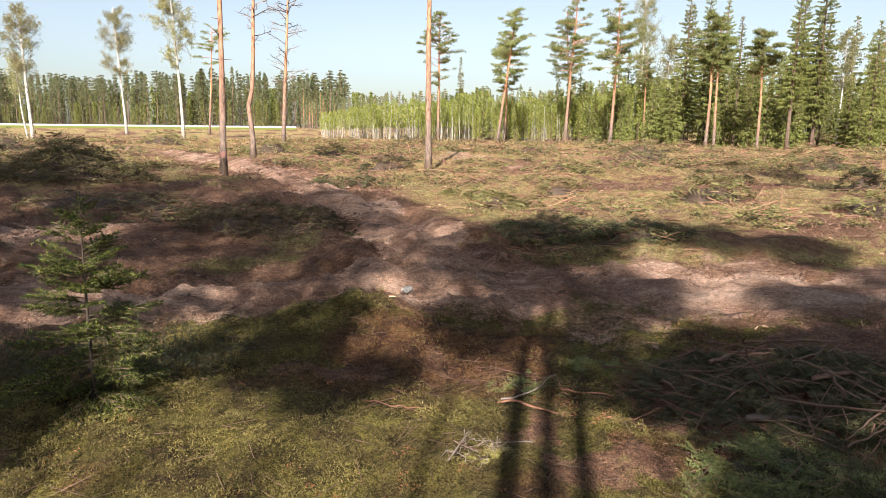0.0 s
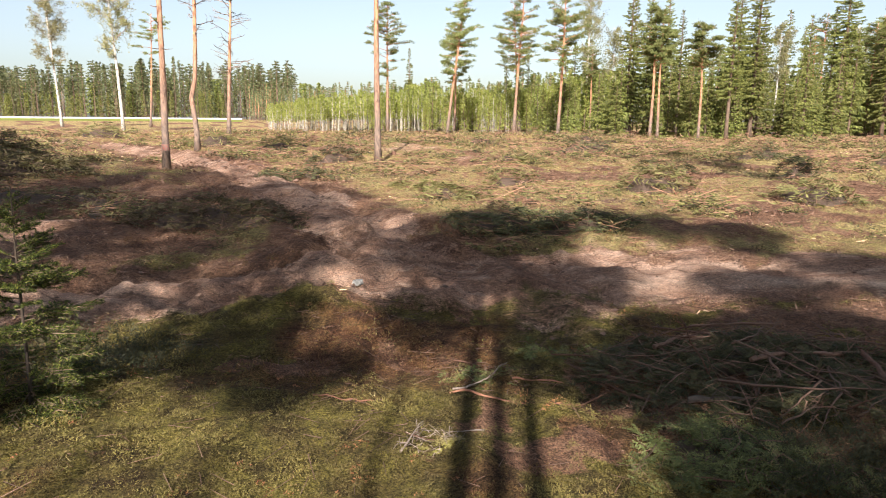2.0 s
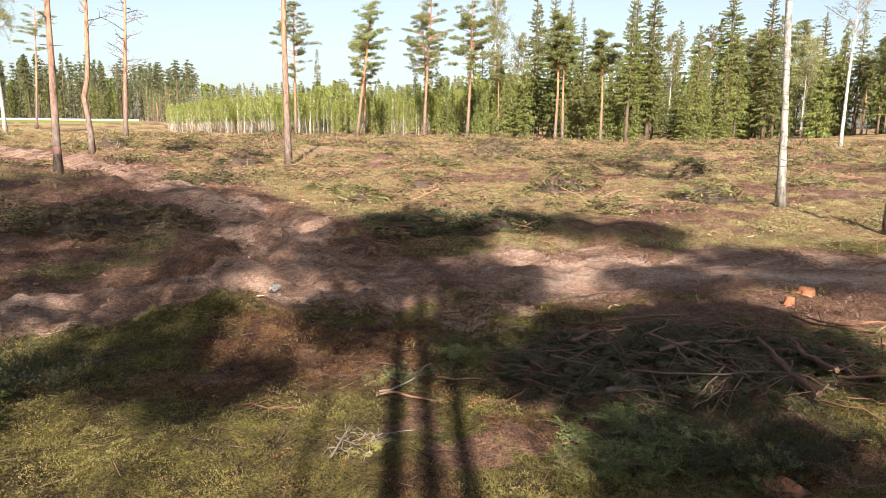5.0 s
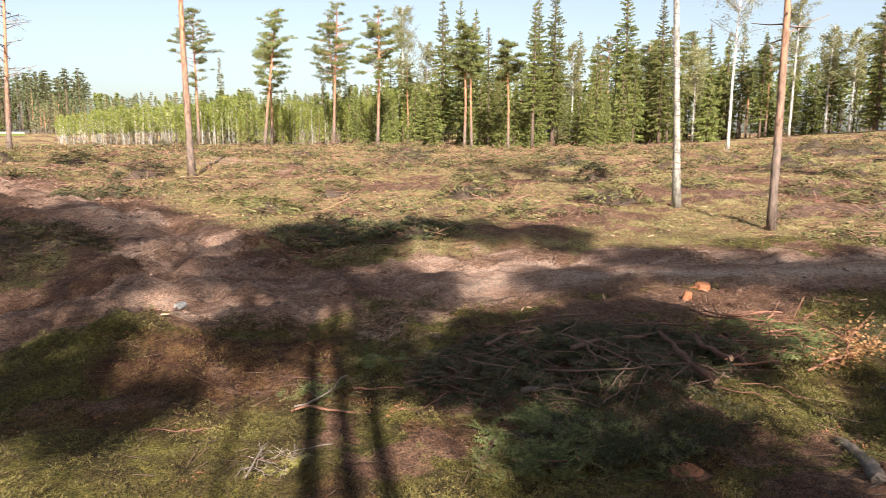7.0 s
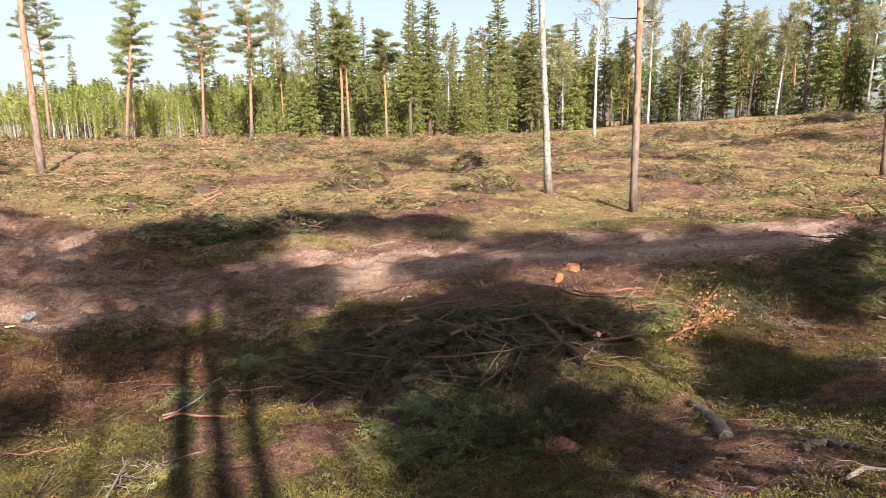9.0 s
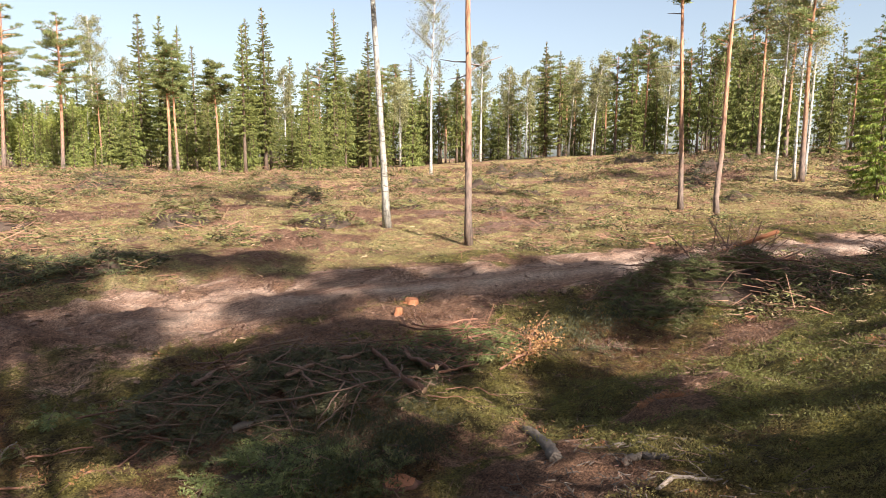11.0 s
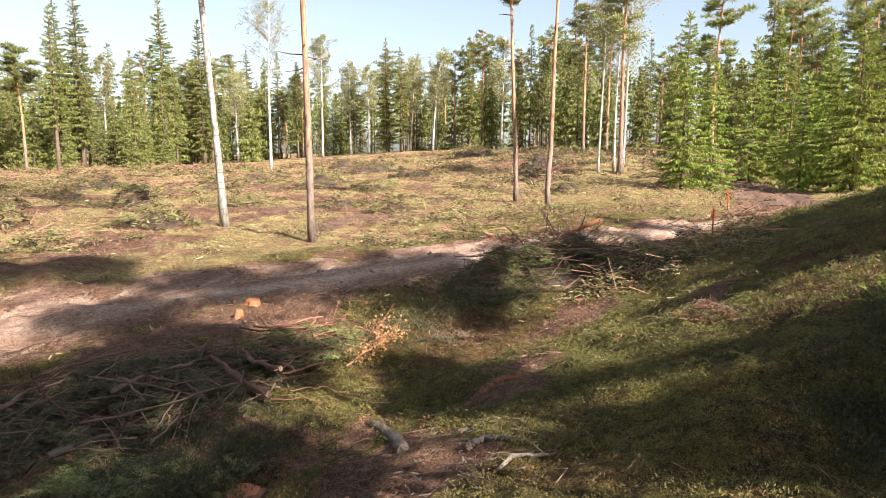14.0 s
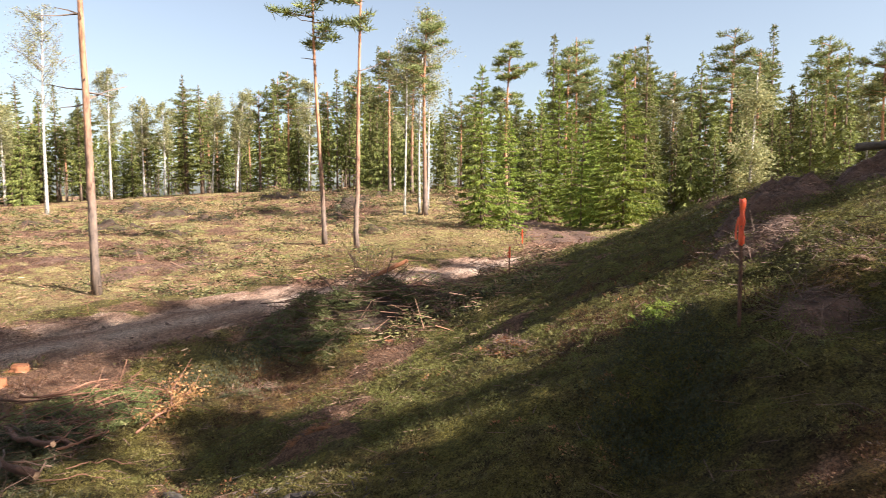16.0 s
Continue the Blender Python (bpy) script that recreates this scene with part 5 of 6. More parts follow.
# long crooked branches in the foreground
make_log(0.55, 5.85, 2.12, 5.9, 0.012, 0.007, "long crooked reddish branch lying in the heather", 0.03, "branch", M_RED_STICK, 0.16, 8)
make_log(0.60, 5.95, 1.3, 6.85, 0.011, 0.006, "grey bare branch lying across a longer one", 0.06, "branch", M_PALE_STICK, 0.06, 9)
make_log(1.25, 6.45, 1.75, 6.30, 0.011, 0.007, "short broken branch lying in the heather", 0.02, "branch", M_RED_STICK, 0.04, 10)
make_log(2.7, 5.5, 3.4, 5.45, 0.03, 0.02, "grey barkless branch at the edge of the brushwood", 0.03, "branch", M_OLD, 0.04, 11)
make_log(2.9, 6.9, 4.2, 7.0, 0.026, 0.012, "long bare branch arched over the brushwood", 0.12, "branch", M_STICK, 0.12, 12)
make_log(3.6, 6.0, 4.9, 6.25, 0.028, 0.016, "pale bare branch sticking out of the brushwood", 0.2, "branch", M_STICK, 0.05, 13)
make_log(3.75, 6.25, 3.7, 5.05, 0.013, 0.008, "reddish forked branch standing out of the brushwood", 0.22, "branch", M_STICK, 0.06, 14, 0.02)
make_log(-0.75, 5.74, -0.2, 5.70, 0.010, 0.006, "thin reddish branch lying in the heather", 0.03, "branch", M_RED_STICK, 0.05, 15)
make_log(13.15, -1.21, 14.4, -2.03, 0.022, 0.016, "pale peeled pole leaning out of the heather", 0.05, "branch", M_OLD, 0.02, 17)


def brush_heap(x, y, rx, ry, h, n_twig, n_leaf, seed, label, mat, twig=1.0, leaf=0.09, big=8, turn=0.0, poles=(), wood=None):
    """A heap of cut tops and branches: crossing limbs, fine twigs and needle sprays."""
    g = np.random.default_rng(seed)
    root = tagged(new("brushwood_heap"), label, "brushwood")
    z0 = ground_z(x, y)
    root.location = (x, y, z0)
    ca, sa = math.cos(radians(turn)), math.sin(radians(turn))

    def surface(u, v):
        px, py = x + u * ca - v * sa, y + u * sa + v * ca
        lump = 0.7 + 0.5 * vnoise(px, py, 0.7 * max(1, rx / 3), seed) + 0.25 * vnoise(px, py, 0.25, seed + 1)
        return np.column_stack([px - x, py - y, height(px, py) - z0 + h * lump * np.clip(1 - (u / rx) ** 2 - (v / ry) ** 2, 0, 1) ** 0.7])

    def spots(n):
        r, a = np.sqrt(g.uniform(0, 1, n)), g.uniform(0, 6.283, n)
        return surface(rx * r * np.cos(a), ry * r * np.sin(a))

    # added dark mound below the sprays; its colour paints shade into their gaps
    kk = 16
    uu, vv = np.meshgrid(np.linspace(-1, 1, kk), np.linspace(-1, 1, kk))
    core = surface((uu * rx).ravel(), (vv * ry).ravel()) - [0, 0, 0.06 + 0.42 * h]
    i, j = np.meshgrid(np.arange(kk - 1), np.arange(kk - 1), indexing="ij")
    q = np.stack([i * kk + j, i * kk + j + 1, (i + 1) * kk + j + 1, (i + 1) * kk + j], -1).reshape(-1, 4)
    part("matted_core", mesh_of("matted_core", core, q, M_HEAP_SHADE, True), root)
    c = spots(n_twig)
    d = unit(g.normal(size=(n_twig, 3)) * [1, 1, 0.35])
    ln = twig * (0.06 + 0.42 * g.uniform(0, 1, n_twig) ** 2.4)[:, None]
    thick = g.uniform(0.6, 1.5, n_twig)
    part("twig_mass", mesh_of("twig_mass", *sticks(c - d * ln, c + d * ln + [0, 0, 0.03], (0.0035 * twig + 0.0025) * thick, (0.0015 * twig + 0.001) * thick, 0.34, seed), wood or M_STICK), root)
    for k in range(big):
        m = spots(1)[0]
        dd = unit(np.array([g.normal(), g.normal(), g.normal(0, 0.12)]))
        l = twig * g.uniform(0.3, 0.85)
        u = np.linspace(-1, 1, 9)[:, None]
        line = m + dd * l * u + np.cumsum(g.normal(0, 0.035 * l, (9, 3)) * [1, 1, 0.5], 0) + [0, 0, 0.05]
        r = (0.005 + 0.009 * g.uniform(0, 1) ** 2) * (0.6 + 0.6 * twig)
        limb = [tube(line, np.linspace(r, r * 0.35, 9), 6)]
        for q in g.integers(2, 8, 3):
            e = line[q] + unit(dd * 0.7 + g.normal(0, 0.6, 3) * [1, 1, 0.6]) * l * g.uniform(0.2, 0.5)
            limb.append(tube(np.array([line[q], (line[q] + e) / 2 + g.normal(0, 0.03 * l, 3), e]), np.array([0.5, 0.35, 0.2]) * r, 5))
        part("limb", mesh_of("limb", *join(limb), (wood or M_STICK) if k % 3 else M_LOG, True), root)
    # feathery sprays lying over one another
    near = math.hypot(x, y) < 13.5
    ns = max(24, n_leaf // (70 if near else 16))
    s = spots(ns) - [0, 0, 0.02]
    dd = unit(g.normal(size=(ns, 3)) * [1, 1, 0.25] + [0, 0, 0.16])
    sl = leaf * g.uniform(3.5, 8.0, ns) * (1.0 if near else 0.62)
    v, f, tone = fronds(s - dd * sl[:, None] * 0.4, dd, sl, seed, 10 if near else 5, near)
    part("needle_mass", mesh_of("needle_mass", v, f, mat, False, {"tone": tone}), root)
    for x0, y0, z00, x1, y1, z1, r in poles:
        u = np.linspace(0, 1, 6)[:, None]
        line = np.array([x0 - x, y0 - y, z00 - z0]) * (1 - u) + np.array([x1 - x, y1 - y, z1 - z0]) * u
        part("pole", mesh_of("pole", *tube(line + g.normal(0, 0.012, (6, 3)), np.linspace(r, r * 0.8, 6), 8), M_CUT if r > 0.05 else M_STICK if r < 0.021 else M_RED_STICK, True), root, "broken peeled pole" if r > 0.05 else "")
    return root


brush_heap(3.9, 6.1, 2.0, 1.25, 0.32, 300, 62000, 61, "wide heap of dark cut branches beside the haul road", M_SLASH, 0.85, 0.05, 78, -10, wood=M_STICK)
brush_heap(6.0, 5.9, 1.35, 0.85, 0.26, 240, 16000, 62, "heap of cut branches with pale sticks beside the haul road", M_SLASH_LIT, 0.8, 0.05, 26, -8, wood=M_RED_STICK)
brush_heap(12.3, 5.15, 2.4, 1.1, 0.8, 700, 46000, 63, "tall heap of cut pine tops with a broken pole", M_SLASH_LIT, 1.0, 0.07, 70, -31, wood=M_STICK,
           poles=[(12.6, 5.9, 0.5, 13.5, 4.6, 1.25, 0.055), (12.6, 5.2, 0.5, 13.0, 5.3, 1.5, 0.014), (12.9, 5.0, 0.5, 12.7, 4.6, 1.5, 0.013), (12.4, 5.4, 0.5, 12.3, 5.3, 1.45, 0.012), (12.2, 5.4, 0.5, 11.7, 5.9, 1.2, 0.016), (12.8, 5.2, 0.6, 12.9, 5.7, 1.45, 0.012), (13.1, 4.9, 0.6, 13.9, 4.4, 0.72, 0.05), (13.0, 4.8, 0.5, 13.6, 4.1, 0.95, 0.018)] + [(12.5 + 0.08 * k, 5.0 + 0.25 * math.sin(k * 5), 0.45, 12.6 + 0.12 * k + 0.6 * math.sin(k * 3.1), 4.9 + 0.7 * math.sin(k * 1.7), 1.2 + 0.3 * math.sin(k * 2.3), 0.010 + 0.004 * math.sin(k)) for k in range(14)])
brush_heap(10.6, 5.5, 1.4, 0.8, 0.42, 220, 16000, 64, "low dark heap of spruce branches on the slope", M_SLASH_LIT, 0.7, 0.06, 5, 20)
brush_heap(2.55, 4.55, 0.75, 0.6, 0.22, 60, 9000, 65, "green spruce branches lying among the heather", M_SLASH_LIT, 0.4, 0.055, 3)
brush_heap(3.0, 4.0, 0.6, 0.4, 0.14, 40, 5000, 87, "low green spruce sprays beside the stump", M_SLASH_LIT, 0.35, 0.05, 2)
brush_heap(0.3, 4.9, 0.3, 0.22, 0.05, 45, 400, 88, "pale fan of dead bare twigs in the moss", M_STRAW, 0.3, 0.02, 3, wood=M_PALE_STICK)
brush_heap(1.9, 7.2, 0.5, 0.4, 0.14, 40, 1800, 66, "fresh green pine twigs lying on the ground", M_SLASH_LIT, 0.35, 0.05, 1)
brush_heap(0.9, 6.5, 0.55, 0.35, 0.10, 40, 1400, 67, "green twigs under fallen branches", M_SLASH_LIT, 0.3, 0.045, 2)
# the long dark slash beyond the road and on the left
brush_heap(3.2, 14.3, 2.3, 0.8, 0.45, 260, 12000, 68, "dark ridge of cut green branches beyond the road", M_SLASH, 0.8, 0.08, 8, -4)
brush_heap(-4.2, 15.8, 2.2, 1.2, 0.75, 300, 12000, 69, "heap of withering cut branches beside the soil track", M_SLASH_BROWN, 0.9, 0.09, 16, 10)
brush_heap(-13.5, 22.0, 4.2, 2.4, 1.3, 420, 34000, 70, "large dark heap of cut spruce branches", M_SLASH_BROWN, 1.2, 0.13, 18, -10)
brush_heap(-8.6, 17.2, 2.6, 1.6, 0.35, 260, 5000, 71, "low brown litter of cut branches", M_SLASH_BROWN, 0.9, 0.1, 10)
brush_heap(-10.5, 12.0, 2.4, 1.0, 0.2, 160, 2500, 72, "low litter of twigs on reddish soil", M_SLASH_BROWN, 0.7, 0.09, 6)
g = np.random.default_rng(91)
FIELD_HEAPS = [(8.6, 21.3, 1.6, 0.55, 1), (12.0, 17.9, 1.5, 0.45, 1), (15.5, 24.5, 1.0, 0.55, 0), (4.0, 22.5, 1.3, 0.4, 1), (1.9, 20.2, 1.3, 0.35, 1), (-3.0, 32.5, 1.6, 0.5, 0), (-12.5, 46.0, 2.6, 0.6, 0),
               (-3.5, 24.0, 1.6, 0.4, 0), (0.8, 22.0, 1.0, 0.3, 1), (18.5, 21.2, 1.6, 0.3, 0), (21.0, 18.5, 1.7, 0.4, 1), (20.6, 15.5, 1.3, 0.4, 1), (28.0, 22.0, 2.0, 0.4, 0), (30.5, 28.0, 2.4, 0.5, 1),
               (-2.0, 52.0, 3.0, 0.8, 0), (6.0, 46.0, 2.6, 0.5, 1), (12.0, 40.0, 2.4, 0.5, 0), (24.0, 44.0, 2.8, 0.5, 1), (33.0, 36.0, 2.4, 0.5, 0), (42.0, 34.0, 3.0, 0.8, 0), (48.0, 42.0, 3.2, 0.7, 1),
               (52.0, 22.0, 3.0, 0.8, 1), (45.0, 20.0, 2.5, 0.6, 0), (36.0, 17.0, 2.0, 0.4, 0), (31.0, 12.5, 1.8, 0.35, 1), (38.0, 27.0, 2.2, 0.4, 0), (57.0, 33.0, 3.4, 0.8, 1), (16.0, 52.0, 3.0, 0.6, 0), (24.0, 30.0, 1.8, 0.4, 1),
               (11.5, 27.5, 1.5, 0.4, 0), (6.0, 31.0, 1.6, 0.45, 1), (19.0, 33.0, 1.6, 0.5, 0), (-6.5, 40.0, 2.2, 0.5, 1), (-20.0, 36.0, 2.5, 0.6, 0), (-30.0, 44.0, 3.5, 0.8, 0), (-24.0, 58.0, 3.5, 0.7, 1)]
for k, (x, y, s, h, green) in enumerate(FIELD_HEAPS):
    brush_heap(x, y, s, s * g.uniform(0.45, 0.7), h * 1.7, 90, 2500, 500 + k, "greenish heap of cut pine branches in the clearing" if green else "brown heap of cut branches and roots in the clearing",
               M_FRESH if green or k % 3 == 0 else M_SLASH, 0.35 + 0.3 * s, 0.075 + 0.045 * s, 14, g.uniform(-25, 25), wood=M_FIELD_STICK)


def make_stake(x, y, h, label, seed, tape=0.36):
    """A survey stake with an orange-red ribbon and paint round its top."""
    g = np.random.default_rng(seed)
    root = tagged(new("survey_stake"), label, "stake")
    root.matrix_basis = pose(x, y, ground_z(x, y) - 0.05, g.uniform(-2, 2), g.uniform(-1.5, 1.5), g.uniform(0, 90))
    bm = bmesh.new()
    bmesh.ops.create_cube(bm, size=1.0)
    bmesh.ops.scale(bm, vec=(0.030, 0.020, h + 0.05), verts=bm.verts)
    bmesh.ops.translate(bm, vec=(0, 0, (h + 0.05) / 2), verts=bm.verts)
    bmesh.ops.bevel(bm, geom=bm.edges[:], offset=0.003, segments=1, affect="EDGES")
    me = bpy.data.meshes.new("post")
    bm.to_mesh(me)
    me.materials.append(M_LOG)
    part("post", me, root, "dark wooden post")
    # ribbon: a loose sleeve wound round the top
    n, m = 14, 10
    rows = []
    for k in range(n):
        u = k / (n - 1)
        a = np.arange(m) * 6.2832 / m
        r = 0.024 + 0.006 * np.sin(3 * a + 7 * u) + 0.004 * math.sin(17 * u)
        rows.append(np.column_stack([np.cos(a) * r, np.sin(a) * r * 0.75, np.full(m, h + 0.065 - tape * h * u) + 0.008 * np.sin(2 * a + 5 * u)]))
    i, j = np.meshgrid(np.arange(n - 1), np.arange(m), indexing="ij")
    q = np.stack([i * m + j, (i + 1) * m + j, (i + 1) * m + (j + 1) % m, i * m + (j + 1) % m], -1).reshape(-1, 4)
    v = np.concatenate(rows + [rows[0].mean(0, keepdims=True)])
    j = np.arange(m)
    ribbon = part("ribbon", mesh_of("ribbon", v, [q, np.stack([j, (j + 1) % m, np.full(m, n * m)], -1)], M_TAPE, True), root, "orange-red marking ribbon")
    # a loose end
    u = np.linspace(0, 1, 7)
    c = np.column_stack([0.02 + 0.03 * np.sin(u * 2.5), 0.012 + 0.01 * u, h - 0.06 - 0.2 * u * h * 0.9])
    v = np.concatenate([c - [0.014, 0, 0], c + [0.014, 0.004, 0]])
    q = np.stack([np.arange(6), np.arange(6) + 7, np.arange(6) + 8, np.arange(6) + 1], -1)
    part("ribbon_end", mesh_of("ribbon_end", v, q, M_TAPE, True), ribbon, "loose fluttering end of the ribbon")


m, nodes, links, bsdf = material("orange_tape")
n = noise_node(nodes, links, 25, 3, 0.6)
links.new(ramp(nodes, links, n, [(0.3, (0.75, 0.07, 0.02)), (0.7, (0.95, 0.13, 0.04))]), bsdf.inputs["Base Color"])
bsdf.inputs["Roughness"].default_value = 0.45
M_TAPE = m
make_stake(5.27, -0.84, 0.9, "dark survey stake with orange-red ribbon on the mossy bank", 1, 0.36)
make_stake(17.4, 3.09, 0.75, "thin survey stake with red ribbon beside the road", 2, 0.4)
make_stake(27.17, 4.38, 0.75, "thin survey stake with orange ribbon beside the far road", 3, 0.8)


def make_soil_heap(x, y, rx, ry, h, seed, label, n=1200):
    """An upturned heap of roots, soil and twigs."""
    g = np.random.default_rng(seed)
    root = tagged(new("root_heap"), label, "soil heap")
    z0 = ground_z(x, y)
    root.location = (x, y, z0)
    k = 34
    u, v = np.meshgrid(np.linspace(-1, 1, k), np.linspace(-1, 1, k))
    px, py = x + u * rx, y + v * ry
    top = np.clip(1 - u**2 - v**2, 0, 1) ** 0.8 * (0.8 + 0.35 * vnoise(px, py, 0.55, seed) + 0.22 * vnoise(px, py, 0.2, seed + 1) + 0.12 * vnoise(px, py, 0.09, seed + 2))
    co = np.column_stack([(px - x).ravel(), (py - y).ravel(), (height(px, py) - z0 + h * top - 0.04).ravel()])
    i, j = np.meshgrid(np.arange(k - 1), np.arange(k - 1), indexing="ij")
    q = np.stack([i * k + j, i * k + j + 1, (i + 1) * k + j + 1, (i + 1) * k + j], -1).reshape(-1, 4)
    part("soil", mesh_of("soil", co, q, M_SOIL, True), root)
    s = co[g.choice(len(co), n)] + [0, 0, 0.02]
    d = unit(g.normal(size=(n, 3)) * [1, 1, 0.5])
    part("root_mass", mesh_of("root_mass", *twigs_of(s, s + d * g.uniform(0.05, 0.24, (n, 1)), 0.005, 0.0015, seed), M_TANGLE), root)


make_soil_heap(9.3, -1.75, 0.75, 0.7, 0.62, 1, "upturned heap of dark soil and roots on the bank", 700)
make_soil_heap(9.6, -3.2, 1.0, 0.8, 0.42, 2, "long dark heap of roots and old timber on the bank", 700)
make_soil_heap(7.6, -1.3, 0.9, 0.5, 0.10, 3, "low torn root litter on the bank", 700)
make_soil_heap(5.1, -1.35, 0.55, 0.35, 0.10, 4, "low mound of pale needle litter under the stake", 300)
make_log(9.5, -2.7, 9.2, -4.6, 0.045, 0.06, "old grey log lying on the root heap", 0.42, mat=M_OLD, seed=31)
brush_heap(5.9, -1.75, 0.7, 0.45, 0.10, 150, 3000, 81, "tangle of bare brown twigs on the bank", M_BROWN_LEAF, 0.3, 0.03, 5, wood=M_TANGLE)
brush_heap(7.0, 1.15, 0.32, 0.25, 0.2, 260, 700, 82, "small clump of grey and rust-red twigs", M_RED_LEAF, 0.26, 0.03, 4, wood=M_TANGLE)
brush_heap(6.0, -0.3, 0.35, 0.22, 0.14, 30, 1400, 83, "small patch of fresh green plants on the bank", M_BRIGHT, 0.2, 0.035, 1)
brush_heap(5.55, 2.7, 0.35, 0.2, 0.08, 60, 900, 84, "patch of rust-brown fern litter", M_RED_LEAF, 0.25, 0.03, 1)


def make_withered_branch(x, y, length, turn, n, seed, label):
    """A felled leafy branch: a thin forked stem and many small dry leaves hanging round it."""
    g = np.random.default_rng(seed)
    root = tagged(new("withered_branch"), label, "branch")
    z0 = ground_z(x, y)
    root.location = (x, y, z0)
    d = np.array([math.cos(radians(turn)), math.sin(radians(turn)), 0.10])
    u = np.linspace(-0.5, 0.5, 9)[:, None]
    line = d * u * length + np.cumsum(g.normal(0, 0.02, (9, 3)), 0) + [0, 0, 0.16]
    stem = part("stem", mesh_of("stem", *tube(line, np.linspace(0.014, 0.004, 9), 6), M_RED_STICK, True), root)
    tips = []
    for k in range(14):
        a = line[g.integers(1, 8)]
        e = a + unit(d + g.normal(0, 0.8, 3) * [1, 1, 0.3] + [0, 0, 0.05]) * g.uniform(0.15, 0.42)
        part("twig", mesh_of("twig", *tube(np.array([a, (a + e) / 2 + g.normal(0, 0.02, 3), e]), np.array([0.006, 0.004, 0.002]), 5), M_RED_STICK, True), stem)
        tips.append((a, e))
    who = g.integers(0, len(tips), n)
    a, e = np.array([q[0] for q in tips])[who], np.array([q[1] for q in tips])[who]
    c = a + (e - a) * g.uniform(0.2, 1.1, (n, 1)) + g.normal(0, 0.05, (n, 3))
    v, f = leaves(c, g.normal(size=(n, 3)) - [0, 0, 0.3], g.uniform(0.03, 0.055, n), 0.032, seed, tri=False)
    part("crown", mesh_of("crown", v, f, M_ORANGE_LEAF), root, "dry orange leaves")


make_withered_branch(6.3, 4.95, 1.2, 12, 340, 86, "felled birch branch with dry pale orange leaves beside the brushwood")
make_withered_branch(6.75, 5.2, 0.9, 35, 160, 89, "small felled birch branch with dry orange leaves")
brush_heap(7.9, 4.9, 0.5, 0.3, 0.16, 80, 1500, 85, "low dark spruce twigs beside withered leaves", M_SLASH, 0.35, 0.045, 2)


def make_rock(x, y, rx, ry, h, seed, label):
    """A lichen-covered stone, half sunk."""
    g = np.random.default_rng(seed)
    bm = bmesh.new()
    bmesh.ops.create_icosphere(bm, subdivisions=3, radius=1.0)
    for v in bm.verts:
        k = 1 + 0.22 * noise.noise(v.co * 1.6 + Vector((seed, 0, 0))) + 0.08 * noise.noise(v.co * 5)
        v.co = Vector((v.co.x * rx * k, v.co.y * ry * k, v.co.z * h * k))
    me = bpy.data.meshes.new("rock")
    bm.to_mesh(me)
    me.materials.append(M_ROCK)
    ob = tagged(new("rock", me), label, "rock")
    ob.matrix_basis = pose(x, y, ground_z(x, y) + 0.2 * h, 0, 0, 30 * seed)


make_rock(-0.80, 9.85, 0.15, 0.10, 0.06, 1, "pale lichen-covered stone at the road's edge")
make_rock(-0.55, 9.95, 0.10, 0.08, 0.06, 2, "small pale stone at the road's edge")
g = np.random.default_rng(97)
for k, (x, y, s) in enumerate([(16.5, 14.5, 1.6), (18.0, 13.4, 1.3), (15.0, 13.8, 1.1), (6.5, 19.0, 0.8), (25.5, 16.0, 1.6), (-6.5, 28.5, 1.4), (44, 9.5, 2.4), (46, 12.5, 2.2), (14.0, 21.5, 1.2), (18.0, 18.5, 1.5)]):
    make_soil_heap(x, y, s, s * 0.42, 0.09, 40 + k, "torn strip of dark red-brown soil in the clearing", 420)

# pale road beyond the clearing, on a low grassy bank, behind the birches
az = np.radians(np.linspace(-60, -12.5, 60))
r = 178 + 0.0 * az
x, y = r * np.sin(az), r * np.cos(az)
m, nodes, links, bsdf = material("pale_asphalt")
n = noise_node(nodes, links, 0.6, 4, 0.6)
links.new(ramp(nodes, links, n, [(0.3, (0.42, 0.42, 0.42)), (0.7, (0.55, 0.55, 0.54))]), bsdf.inputs["Base Color"])
bsdf.inputs["Roughness"].default_value = 0.85
M_ASPHALT = m
prof = [(-9, -0.4), (-3.4, 0.30), (-3.3, 0.42), (0, 0.62), (3.3, 0.80), (3.4, 0.7), (9, -0.4)]
v = np.concatenate([np.column_stack([x * (1 + o / 178), y * (1 + o / 178), height(x, y) + h]) for o, h in prof])
k = len(az)


def strip(rows):
    i, j = np.meshgrid(rows, np.arange(k - 1), indexing="ij")
    return np.stack([i * k + j, i * k + j + 1, (i + 1) * k + j + 1, (i + 1) * k + j], -1).reshape(-1, 4)


verge = mesh_of("verge", v, strip([0, 1, 4, 5]), M_YOUNG)
tagged(new("verge", verge), "green grass bank of the far road", "grass bank", kind="structure")
tagged(new("far_road", mesh_of("far_road", v, strip([2, 3]), M_ASPHALT)), "pale asphalt road beyond the clearing", "road", kind="structure")


# ---------- ground cover ----------
def scatter(n, az0, az1, r0, r1, seed, power=1.0):
    g = np.random.default_rng(seed)
    az, u = np.radians(g.uniform(az0, az1, n)), g.uniform(0, 1, n)
    r = (r0 ** power + (r1 ** power - r0 ** power) * u) ** (1 / power) if power else r0 * (r1 / r0) ** u
    return r * np.sin(az), r * np.cos(az), r, g


